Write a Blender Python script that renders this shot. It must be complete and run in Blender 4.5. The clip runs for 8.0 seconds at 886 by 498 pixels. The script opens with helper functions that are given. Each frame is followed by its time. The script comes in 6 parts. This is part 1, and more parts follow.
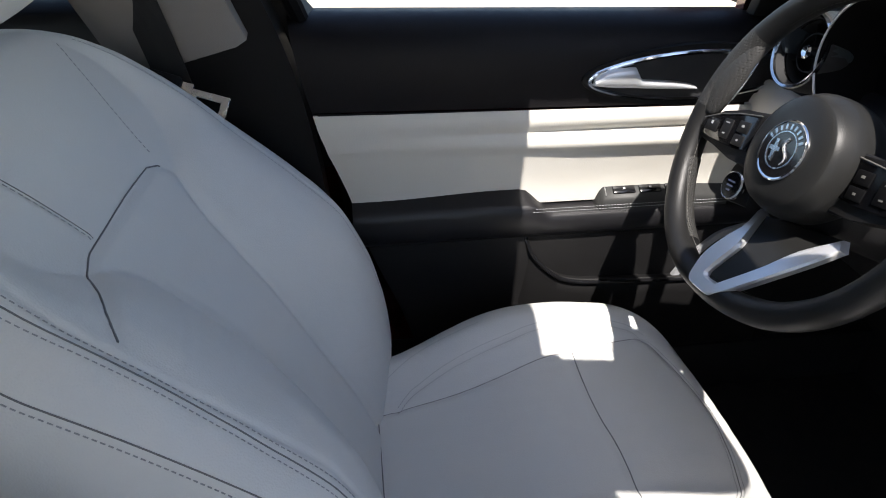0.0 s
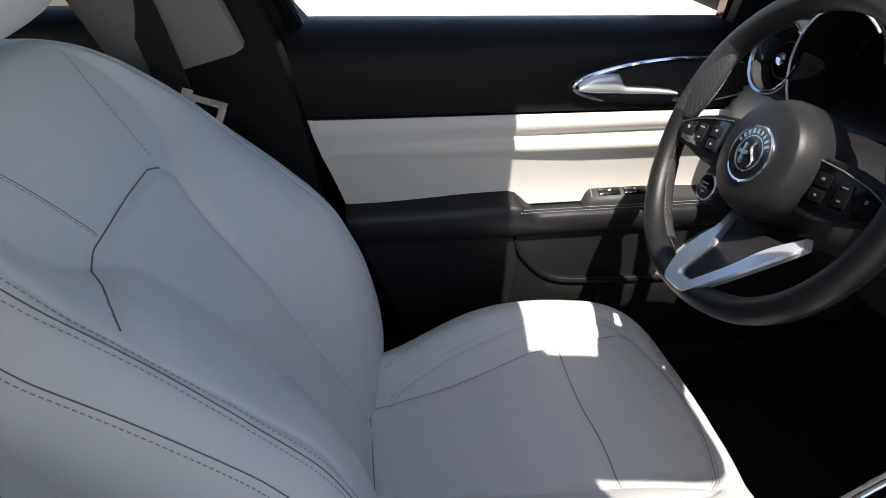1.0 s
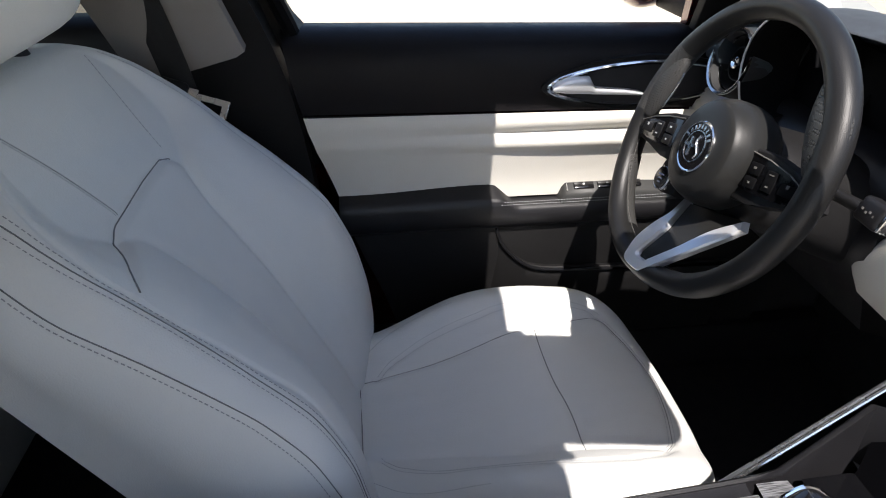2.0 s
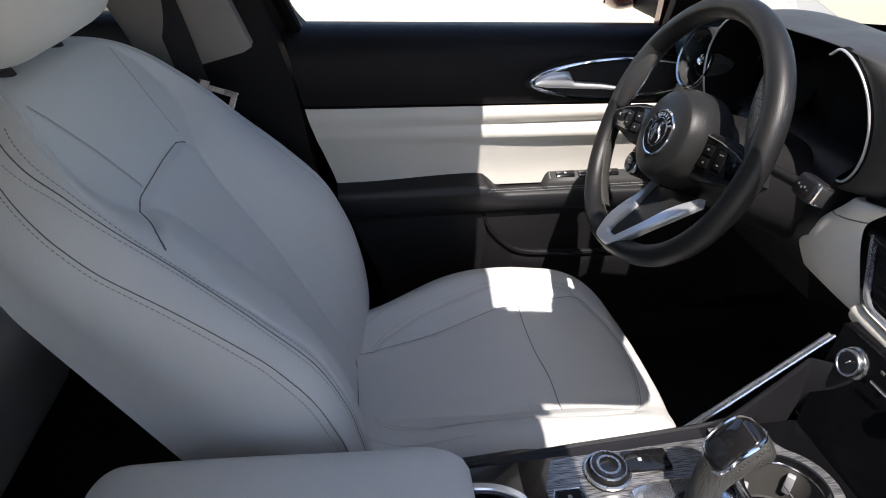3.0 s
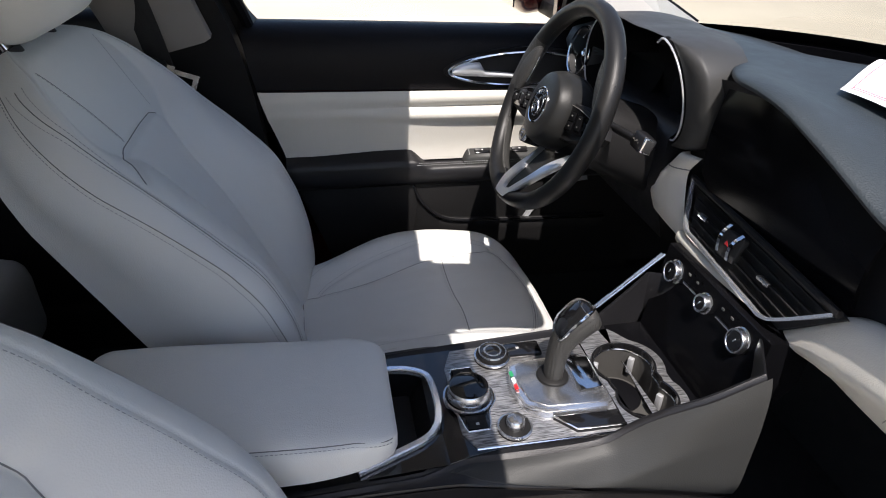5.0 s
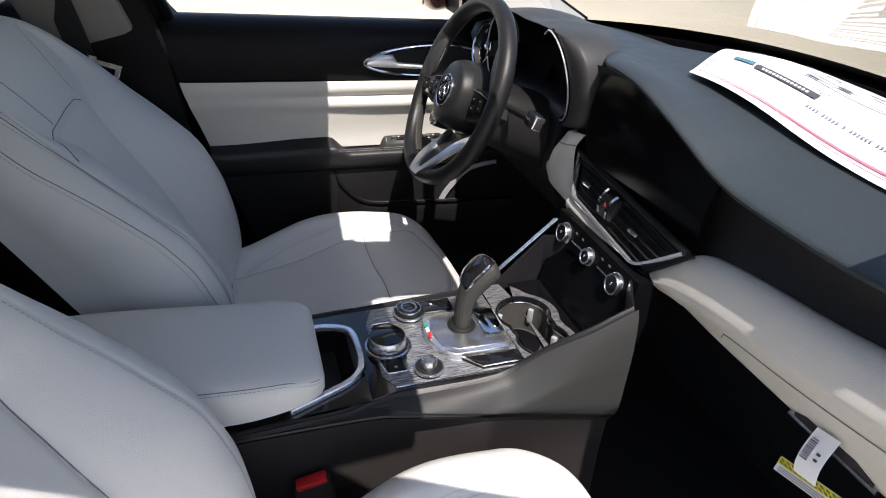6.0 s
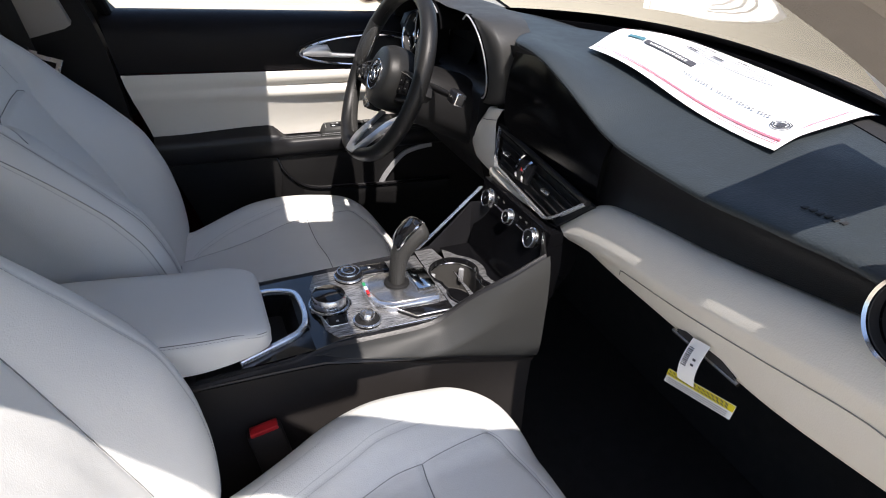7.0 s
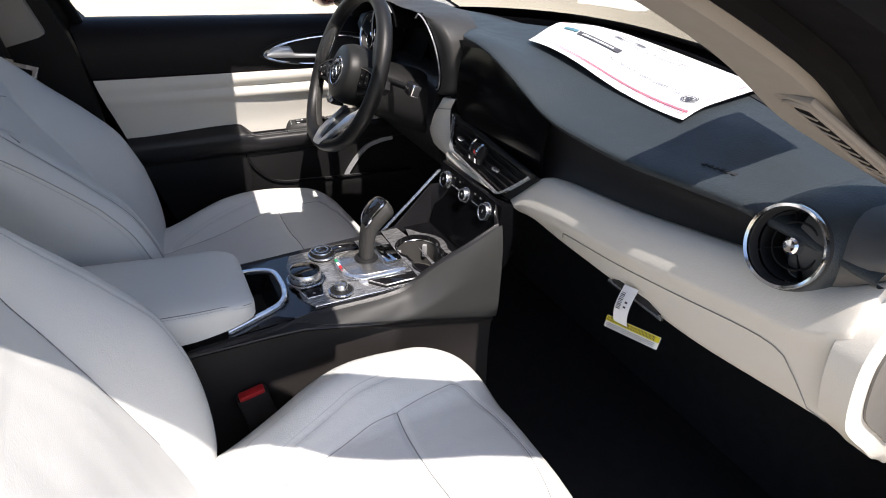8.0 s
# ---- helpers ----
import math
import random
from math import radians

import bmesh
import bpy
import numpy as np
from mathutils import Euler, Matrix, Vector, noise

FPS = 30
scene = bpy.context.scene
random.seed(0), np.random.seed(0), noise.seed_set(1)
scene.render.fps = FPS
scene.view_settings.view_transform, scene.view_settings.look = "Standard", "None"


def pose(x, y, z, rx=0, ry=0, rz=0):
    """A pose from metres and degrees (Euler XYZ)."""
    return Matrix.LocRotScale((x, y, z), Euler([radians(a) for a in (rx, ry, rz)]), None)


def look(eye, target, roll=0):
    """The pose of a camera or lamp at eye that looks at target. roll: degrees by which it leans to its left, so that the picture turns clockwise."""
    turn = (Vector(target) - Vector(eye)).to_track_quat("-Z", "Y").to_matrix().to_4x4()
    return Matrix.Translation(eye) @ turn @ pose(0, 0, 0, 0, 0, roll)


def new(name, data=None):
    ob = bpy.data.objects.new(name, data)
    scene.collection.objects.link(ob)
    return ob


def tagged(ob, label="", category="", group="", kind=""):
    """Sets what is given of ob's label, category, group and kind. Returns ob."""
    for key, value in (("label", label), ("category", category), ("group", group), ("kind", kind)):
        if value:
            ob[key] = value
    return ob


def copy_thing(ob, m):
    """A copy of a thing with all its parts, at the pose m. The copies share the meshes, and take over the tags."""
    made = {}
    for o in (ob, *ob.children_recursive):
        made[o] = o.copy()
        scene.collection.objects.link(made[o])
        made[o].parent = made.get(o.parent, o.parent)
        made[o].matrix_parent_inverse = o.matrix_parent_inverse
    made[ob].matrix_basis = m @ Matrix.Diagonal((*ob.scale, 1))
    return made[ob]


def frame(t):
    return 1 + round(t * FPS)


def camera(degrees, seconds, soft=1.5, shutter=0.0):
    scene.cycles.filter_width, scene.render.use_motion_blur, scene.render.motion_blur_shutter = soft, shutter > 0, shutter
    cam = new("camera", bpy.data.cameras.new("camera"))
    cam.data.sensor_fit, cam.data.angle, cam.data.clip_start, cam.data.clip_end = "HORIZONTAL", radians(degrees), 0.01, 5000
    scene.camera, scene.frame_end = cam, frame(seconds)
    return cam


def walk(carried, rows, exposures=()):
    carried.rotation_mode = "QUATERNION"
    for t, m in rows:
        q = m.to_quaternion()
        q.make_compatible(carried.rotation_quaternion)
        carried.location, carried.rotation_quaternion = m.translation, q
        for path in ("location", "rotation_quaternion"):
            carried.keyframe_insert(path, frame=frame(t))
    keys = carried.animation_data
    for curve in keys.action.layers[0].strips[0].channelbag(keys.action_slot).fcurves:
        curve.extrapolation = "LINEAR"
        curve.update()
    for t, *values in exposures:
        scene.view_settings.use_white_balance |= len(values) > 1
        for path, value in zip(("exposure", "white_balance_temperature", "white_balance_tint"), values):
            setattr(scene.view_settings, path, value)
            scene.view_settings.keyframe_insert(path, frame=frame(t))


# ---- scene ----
import itertools

cam = camera(70.7, 8.0, 1.0)
METRES, EYE, TILT, LEAN, TURN = 0.8, 1.15, -32.5, 0.0, -7.0
ROWS = [
    (0.0, 0.0, 0.0, 0.0, 0.0, 0.0, -0.0),
    (0.5, 0.0037, -0.015, -0.0023, 0.05, 0.09, -0.04),
    (1.0, 0.0195, -0.0406, -0.0063, 0.06, 0.26, -0.04),
    (1.5, 0.0419, -0.0878, -0.0183, 0.06, 0.42, -0.09),
    (3.0, 0.0608, -0.2368, -0.0853, -0.33, 0.93, -0.29),
    (3.5, 0.0643, -0.2924, -0.1138, -0.73, 1.19, -0.23),
    (4.0, 0.088, -0.3447, -0.1447, -1.19, 1.47, -0.14),
    (5.5, 0.1381, -0.5553, -0.2508, -6.72, 2.11, 1.44),
    (6.0, 0.1346, -0.6127, -0.2856, -10.38, 1.96, 2.72),
    (6.5, 0.1505, -0.6615, -0.3145, -12.9, 1.81, 4.03),
    (7.0, 0.1495, -0.7336, -0.3676, -14.39, 1.77, 5.57),
    (7.5, 0.1383, -0.8038, -0.4036, -15.57, 1.75, 6.99),
    (8.0, 0.1139, -0.8635, -0.4303, -17.38, 1.55, 8.4),
]
walk(cam, [(t, pose(0, -0.144, EYE, TILT, LEAN, TURN) @ pose(METRES * x, METRES * y, METRES * z, 90 + pitch, roll, yaw)) for t, x, y, z, yaw, pitch, roll in ROWS],
     [(0.0, 1.14, 6450, 13), (2.0, 1.03, 6450, 14), (3.5, 0.88, 6470, 15), (5.5, 0.74, 6480, 15), (8.0, 0.82, 6560, 15)])

# ---------------------------------------------------------------- light
SUN_EL = 60.0
world = bpy.data.worlds.new("sky")
scene.world = world
world.use_nodes = True
wn = world.node_tree
sky = wn.nodes.new("ShaderNodeTexSky")
sky.sky_type, sky.sun_disc = "NISHITA", False
sky.sun_elevation, sky.sun_rotation = radians(SUN_EL), radians(180)
wn.links.new(sky.outputs[0], wn.nodes["Background"].inputs[0])
wn.nodes["Background"].inputs[1].default_value = 0.15
sun = new("sun", bpy.data.lights.new("sun", "SUN"))
sun.data.energy, sun.data.angle, sun.data.color = 5.0, radians(0.53), (1.0, 0.95, 0.87)
sun.matrix_world = look((0, -10 * math.cos(radians(SUN_EL)), 10 * math.sin(radians(SUN_EL))), (0, 0, 0))


# ---------------------------------------------------------------- materials
def material(name, base, rough=0.5, metal=0.0, grain=0.0, grain_scale=400.0, cells=True, vary=0.08, vary_scale=6.0, coat=0.0,
             stretch=(1, 1, 1), spec=0.5, wear=0.0, soft=0.0, contrast=1.0):
    m = bpy.data.materials.new(name)
    m.use_nodes = True
    n, k = m.node_tree.nodes, m.node_tree.links
    p = n["Principled BSDF"]
    p.inputs["Metallic"].default_value = metal
    p.inputs["Coat Weight"].default_value = coat
    p.inputs["Coat Roughness"].default_value = 0.04
    p.inputs["Specular IOR Level"].default_value = spec
    co = n.new("ShaderNodeTexCoord")
    mp = n.new("ShaderNodeMapping")
    mp.inputs["Scale"].default_value = stretch
    k.new(co.outputs["Object"], mp.inputs[0])
    big = n.new("ShaderNodeTexNoise")
    big.inputs["Scale"].default_value, big.inputs["Detail"].default_value = vary_scale, 6
    k.new(mp.outputs[0], big.inputs["Vector"])
    ramp = n.new("ShaderNodeMix")
    ramp.data_type = "RGBA"
    lo = [c * (1 - vary) for c in base]
    hi = [min(1, c * (1 + vary)) for c in base]
    ramp.inputs["A"].default_value, ramp.inputs["B"].default_value = (*lo, 1), (*hi, 1)
    steep = n.new("ShaderNodeMapRange")
    steep.inputs["From Min"].default_value, steep.inputs["From Max"].default_value = 0.5 - 0.5 / contrast, 0.5 + 0.5 / contrast
    k.new(big.outputs["Fac"], steep.inputs["Value"])
    k.new(steep.outputs[0], ramp.inputs["Factor"])
    k.new(ramp.outputs["Result"], p.inputs["Base Color"])
    rr = n.new("ShaderNodeMapRange")
    rr.inputs["To Min"].default_value, rr.inputs["To Max"].default_value = max(0.02, rough * (0.8 - wear)), min(1, rough * (1.2 + wear))
    fine = n.new("ShaderNodeTexNoise")
    fine.inputs["Scale"].default_value, fine.inputs["Detail"].default_value = 40, 5
    k.new(mp.outputs[0], fine.inputs["Vector"])
    k.new(fine.outputs["Fac"], rr.inputs["Value"])
    k.new(rr.outputs[0], p.inputs["Roughness"])
    if grain:
        tex = n.new("ShaderNodeTexVoronoi" if cells else "ShaderNodeTexNoise")
        tex.inputs["Scale"].default_value = grain_scale
        k.new(mp.outputs[0], tex.inputs["Vector"])
        b = n.new("ShaderNodeBump")
        b.inputs["Strength"].default_value, b.inputs["Distance"].default_value = grain, 0.0012
        k.new(tex.outputs[0], b.inputs["Height"])
        if soft:
            wave = n.new("ShaderNodeTexNoise")
            wave.inputs["Scale"].default_value, wave.inputs["Detail"].default_value, wave.inputs["Distortion"].default_value = 22, 3, 0.6
            k.new(mp.outputs[0], wave.inputs["Vector"])
            b2 = n.new("ShaderNodeBump")
            b2.inputs["Strength"].default_value, b2.inputs["Distance"].default_value = soft, 0.006
            k.new(wave.outputs["Fac"], b2.inputs["Height"])
            k.new(b2.outputs[0], b.inputs["Normal"])
        k.new(b.outputs[0], p.inputs["Normal"])
    return m


def glass(name, tint, gloss=1.0):
    m = bpy.data.materials.new(name)
    m.use_nodes = True
    n, k = m.node_tree.nodes, m.node_tree.links
    n.remove(n["Principled BSDF"])
    t, g, mix, f, pw, ml = (n.new("ShaderNode" + s) for s in ("BsdfTransparent", "BsdfGlossy", "MixShader", "LayerWeight", "Math", "Math"))
    t.inputs[0].default_value = (*tint, 1)
    g.inputs["Roughness"].default_value = 0.01
    f.inputs[0].default_value = 0.5
    pw.operation, ml.operation = "POWER", "MULTIPLY_ADD"
    pw.inputs[1].default_value, ml.inputs[1].default_value, ml.inputs[2].default_value = 4.0, 0.9, 0.07
    k.new(f.outputs["Facing"], pw.inputs[0])
    k.new(pw.outputs[0], ml.inputs[0])
    k.new(ml.outputs[0], mix.inputs[0])
    k.new(t.outputs[0], mix.inputs[1])
    k.new(g.outputs[0], mix.inputs[2])
    k.new(mix.outputs[0], n["Material Output"].inputs[0])
    return m


LEATHER = material("pale_grey_leather", (0.605, 0.605, 0.585), 0.5, grain=0.16, grain_scale=620, vary=0.035, vary_scale=9, soft=0.16)
LEATHER_TRIM = material("pale_leather_trim", (0.60, 0.575, 0.52), 0.48, grain=0.14, grain_scale=560, vary=0.035, soft=0.12)
SEAM = material("seam_shadow", (0.16, 0.16, 0.16), 0.8)
FINE_THREAD = material("fine_grey_thread", (0.30, 0.305, 0.31), 0.7)
THREAD = material("grey_thread", (0.27, 0.275, 0.285), 0.7)
PALE_SEAM = material("pale_shut_line", (0.30, 0.29, 0.27), 0.8)
PALE_THREAD = material("pale_thread", (0.55, 0.54, 0.5), 0.7)
BLACK_PAD = material("black_grained_pad", (0.0255, 0.0325, 0.0375), 0.52, grain=0.30, grain_scale=430, vary=0.12, spec=0.4)
BLACK_SKIN = material("black_leatherette", (0.0115, 0.0112, 0.0125), 0.38, grain=0.14, grain_scale=700, vary=0.15, spec=0.32)
PERF = material("perforated_leather", (0.034, 0.0335, 0.032), 0.48, grain=0.12, grain_scale=900, vary=0.15, spec=0.3)
dots = PERF.node_tree.nodes.new("ShaderNodeTexVoronoi")
dots.inputs["Scale"].default_value, dots.inputs["Randomness"].default_value = 330, 0.0
hole = PERF.node_tree.nodes.new("ShaderNodeMapRange")
hole.inputs["From Min"].default_value, hole.inputs["From Max"].default_value = 0.20, 0.42
PERF.node_tree.links.new(PERF.node_tree.nodes["Texture Coordinate"].outputs["Object"], dots.inputs["Vector"])
PERF.node_tree.links.new(dots.outputs["Distance"], hole.inputs["Value"])
dent = PERF.node_tree.nodes.new("ShaderNodeBump")
dent.inputs["Strength"].default_value, dent.inputs["Distance"].default_value = 0.9, 0.0010
PERF.node_tree.links.new(hole.outputs[0], dent.inputs["Height"])
PERF.node_tree.links.new(dent.outputs[0], PERF.node_tree.nodes["Principled BSDF"].inputs["Normal"])
RIM_LEATHER = material("smooth_wheel_leather", (0.0115, 0.0113, 0.0112), 0.42, grain=0.10, grain_scale=900, vary=0.12, spec=0.3)
VELVET_BLACK = material("dead_black_plastic", (0.004, 0.004, 0.0045), 0.8, vary=0.2, spec=0.08)
COWL = material("charcoal_cowl_skin", (0.036, 0.036, 0.0355), 0.5, grain=0.12, grain_scale=800, vary=0.1, spec=0.3)
FLANK = material("charcoal_leatherette", (0.030, 0.0305, 0.030), 0.46, grain=0.10, grain_scale=600, vary=0.08, spec=0.2)
BOSS = material("smooth_black_skin", (0.016, 0.016, 0.0155), 0.38, grain=0.08, grain_scale=900, vary=0.1, spec=0.2)
BLACK_PLASTIC = material("black_plastic", (0.0115, 0.0112, 0.0115), 0.5, grain=0.12, grain_scale=800, vary=0.15, spec=0.18)
MATT_BLACK = material("matt_black_plastic", (0.012, 0.012, 0.013), 0.75, vary=0.2)
GLOSS_BLACK = material("gloss_black", (0.008, 0.008, 0.009), 0.12, coat=0.4, vary=0.2)
SCREEN = material("dark_screen_glass", (0.0035, 0.0035, 0.0042), 0.16, vary=0.2, spec=0.10)
CARPET = material("black_carpet", (0.006, 0.006, 0.0065), 0.95, grain=1.0, grain_scale=900, cells=False, vary=0.3, vary_scale=60)
CHROME = material("chrome", (0.80, 0.81, 0.83), 0.10, metal=1.0, vary=0.02)
SATIN = material("satin_aluminium", (0.66, 0.67, 0.69), 0.27, metal=1.0, vary=0.04, grain=0.05, grain_scale=900, cells=False)
BRUSHED = material("dark_brushed_metal", (0.31, 0.31, 0.315), 0.36, metal=0.75, grain=0.12, grain_scale=160, cells=False,
                   vary=0.8, vary_scale=55, stretch=(1.0, 14.0, 1.0), contrast=3.0)
BRIGHT = material("bright_satin_trim", (0.86, 0.89, 0.95), 0.17, metal=0.85, vary=0.01)
DULL_METAL = material("dull_satin_metal", (0.36, 0.365, 0.375), 0.24, metal=0.9, vary=0.05)
PLATE = material("polished_selector_metal", (0.74, 0.75, 0.78), 0.18, metal=0.92, vary=0.03)
CUP_LINING = material("dark_cup_lining", (0.055, 0.053, 0.050), 0.5, vary=0.15, spec=0.3)
DOOR_SKIN = material("black_grained_door_skin", (0.0062, 0.0056, 0.0066), 0.5, grain=0.16, grain_scale=600, vary=0.12, spec=0.16)
POD = material("charcoal_pod_skin", (0.085, 0.084, 0.082), 0.5, grain=0.06, grain_scale=700, vary=0.05, spec=0.3)
# Grey-brown, lighter than the console body; on the buckle it stands for bounce light.
SIDE_PLASTIC = material("dark_console_plastic", (0.023, 0.0205, 0.0197), 0.55, grain=0.1, grain_scale=700, vary=0.1, spec=0.25)
CUP_GREY = material("grey_cup_lining", (0.13, 0.125, 0.115), 0.45, vary=0.15, spec=0.3)
WHEEL_SILVER = material("satin_wheel_metal", (0.70, 0.71, 0.73), 0.36, metal=0.75, vary=0.03)
SILVER = material("satin_silver_finish", (0.60, 0.61, 0.63), 0.34, metal=0.55, vary=0.03)
POLISHED = material("polished_metal", (0.60, 0.61, 0.63), 0.14, metal=1.0, vary=0.03)
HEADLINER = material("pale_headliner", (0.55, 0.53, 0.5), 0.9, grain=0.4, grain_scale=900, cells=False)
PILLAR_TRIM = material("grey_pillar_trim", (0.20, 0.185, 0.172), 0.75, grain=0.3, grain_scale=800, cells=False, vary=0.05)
PAINT = material("dark_red_paint", (0.10, 0.012, 0.012), 0.25, metal=0.3, coat=1.0, vary=0.1)
RUBBER = material("black_rubber", (0.004, 0.004, 0.005), 0.7, vary=0.2, spec=0.05)
WEB = material("black_webbing", (0.012, 0.012, 0.013), 0.75, grain=0.6, grain_scale=500, cells=False, stretch=(1, 6, 1))
RED = material("red_plastic", (0.50, 0.018, 0.022), 0.4, vary=0.06)
PAPER = material("white_paper", (0.82, 0.82, 0.81), 0.8, vary=0.015)
INK = material("black_ink", (0.05, 0.05, 0.06), 0.8)
GREY_INK = material("grey_ink", (0.16, 0.165, 0.18), 0.8)
RED_INK = material("pink_red_ink", (0.72, 0.16, 0.22), 0.8)
BLUE_INK = material("teal_ink", (0.055, 0.16, 0.20), 0.8)
YELLOW = material("yellow_label", (0.78, 0.66, 0.02), 0.6, vary=0.03)
GREEN = material("green_enamel", (0.02, 0.25, 0.10), 0.4)
WHITE_MARK = material("white_marking", (0.75, 0.75, 0.75), 0.6)
DIM_MARK = material("dim_marking", (0.38, 0.38, 0.38), 0.6)
BLUE_LIGHT = material("blue_grey_marking", (0.25, 0.28, 0.38), 0.5)
GROUND = material("sandy_concrete", (0.53, 0.455, 0.335), 0.9, grain=0.5, grain_scale=60, cells=False, vary=0.16, vary_scale=0.9)
FAR = material("distant_fence", (0.12, 0.12, 0.13), 0.9, vary=0.3, vary_scale=0.5)
SIDE_GLASS = glass("side_glass", (0.93, 0.95, 0.94))
SCREEN_GLASS = glass("windscreen_glass", (0.81, 0.84, 0.83))
REAR_GLASS = glass("tinted_rear_glass", (0.16, 0.17, 0.17))


# ---------------------------------------------------------------- building helpers
def thing(name, label, category, at, group="", kind=""):
    ob = new(name)
    ob.empty_display_size = 0.05
    ob.location = at
    return tagged(ob, label, category, group, kind)


def root_of(ob):
    while ob.parent:
        ob = ob.parent
    return ob


def part(name, bm, mat, parent, label="", sharp=0.7):
    """Link a bmesh, in world metres, as one mesh under parent."""
    bmesh.ops.remove_doubles(bm, verts=bm.verts, dist=1e-6)
    bmesh.ops.recalc_face_normals(bm, faces=bm.faces)
    for f in bm.faces:
        f.smooth = True
    for e in bm.edges:
        if len(e.link_faces) == 2 and e.calc_face_angle(0) > sharp:
            e.smooth = False
    if parent:
        bmesh.ops.translate(bm, verts=bm.verts, vec=-root_of(parent).location)
    me = bpy.data.meshes.new(name)
    bm.to_mesh(me)
    bm.free()
    me.materials.append(mat)
    ob = new(name, me)
    if parent:
        ob.parent = parent
    if label:
        ob["label"] = label
    return ob


def structure(name, bm, mat, label, category, sharp=0.7):
    return tagged(part(name, bm, mat, None, sharp=sharp), label, category, kind="structure")


def sstep(a, b, x):
    t = max(0.0, min(1.0, (x - a) / (b - a)))
    return t * t * (3 - 2 * t)


def lerp_table(table, x):
    """Smooth monotone reading of a short table of (x, value)."""
    if x <= table[0][0]:
        return table[0][1]
    if x >= table[-1][0]:
        return table[-1][1]
    k = 0
    while x > table[k + 1][0]:
        k += 1

    def slope(i):
        if i == 0 or i == len(table) - 1:
            a, b = (0, 1) if i == 0 else (i - 1, i)
            return (table[b][1] - table[a][1]) / (table[b][0] - table[a][0])
        h0, h1 = table[i][0] - table[i - 1][0], table[i + 1][0] - table[i][0]
        d0, d1 = (table[i][1] - table[i - 1][1]) / h0, (table[i + 1][1] - table[i][1]) / h1
        if d0 * d1 <= 0:
            return 0.0
        return 3 * (h0 + h1) / ((2 * h1 + h0) / d0 + (h1 + 2 * h0) / d1)

    (x0, v0), (x1, v1) = table[k], table[k + 1]
    h = x1 - x0
    t = (x - x0) / h
    return ((1 + 2 * t) * v0 + h * t * slope(k)) * (1 - t) ** 2 + ((3 - 2 * t) * v1 + h * (t - 1) * slope(k + 1)) * t * t


def add(bm, other):
    """Move the faces of other into bm."""
    base = [bm.verts.new(v.co) for v in other.verts]
    other.verts.index_update()
    for f in other.faces:
        try:
            bm.faces.new([base[v.index] for v in f.verts])
        except ValueError:
            pass
    other.free()
    return bm


def loft(rings, ring_closed=True, caps=(True, True), path_closed=False):
    bm = bmesh.new()
    vs = [[bm.verts.new(p) for p in r] for r in rings]
    n = len(vs[0])
    for a, b in zip(vs, vs[1:] + ([vs[0]] if path_closed else [])):
        for i in range(n if ring_closed else n - 1):
            j = (i + 1) % n
            bm.faces.new((a[i], a[j], b[j], b[i]))
    if not path_closed and ring_closed:
        if caps[0]:
            bm.faces.new(vs[0][::-1])
        if caps[1]:
            bm.faces.new(vs[-1])
    return bm


def patch(fn, nu, nv):
    """An open sheet fn(s, t), s and t from 0 to 1."""
    return loft([[fn(i / nu, j / nv) for i in range(nu + 1)] for j in range(nv + 1)], ring_closed=False)


def thick(bm, d):
    """Give a sheet thickness d against its normals."""
    bmesh.ops.recalc_face_normals(bm, faces=bm.faces)
    bmesh.ops.solidify(bm, geom=bm.faces[:], thickness=d)
    return bm


def spline(points, n=8, closed=False):
    """A smooth line through points."""
    P = [Vector(p) for p in points]
    out, m = [], len(P)
    for i in range(m if closed else m - 1):
        p0 = P[(i - 1) % m] if closed or i > 0 else P[0] * 2 - P[1]
        p1, p2 = P[i], P[(i + 1) % m]
        p3 = P[(i + 2) % m] if closed or i + 2 < m else P[-1] * 2 - P[-2]
        for k in range(n):
            t = k / n
            out.append(0.5 * (2 * p1 + (p2 - p0) * t + (2 * p0 - 5 * p1 + 4 * p2 - p3) * t * t + (3 * p1 - p0 - 3 * p2 + p3) * t ** 3))
    if not closed:
        out.append(P[-1].copy())
    return out


def sweep(path, profile, up=(0, 0, 1), closed=False, scale=None):
    """Sweep a closed profile of (side, up) offsets along a path."""
    path, rings, m = [Vector(p) for p in path], [], len(path)
    for i, p in enumerate(path):
        a = path[(i - 1) % m] if closed or i else path[0]
        b = path[(i + 1) % m] if closed or i < m - 1 else path[-1]
        d = (b - a).normalized()
        u = up(i / max(1, m - 1)) if callable(up) else Vector(up)
        side = d.cross(u).normalized()
        uu = side.cross(d)
        s = scale(i / max(1, m - 1)) if scale else 1.0
        rings.append([p + side * x * s + uu * y * s for x, y in profile])
    return loft(rings, path_closed=closed)


def circle(r, n=10, ry=None):
    return [(r * math.cos(2 * math.pi * i / n), (ry or r) * math.sin(2 * math.pi * i / n)) for i in range(n)]


def tube(path, r, n=8, closed=False, up=(0.123, 0.2, 1)):
    return sweep(path, circle(r, n), up, closed)


def rbox(centre, size, bev=0.003, rot=None, seg=2):
    bm = bmesh.new()
    bmesh.ops.create_cube(bm, size=1)
    bmesh.ops.scale(bm, vec=size, verts=bm.verts)
    if bev:
        bmesh.ops.bevel(bm, geom=bm.edges[:], offset=bev, segments=seg, affect="EDGES", profile=0.5)
    if rot:
        bmesh.ops.transform(bm, matrix=rot.to_4x4(), verts=bm.verts)
    bmesh.ops.translate(bm, vec=centre, verts=bm.verts)
    return bm


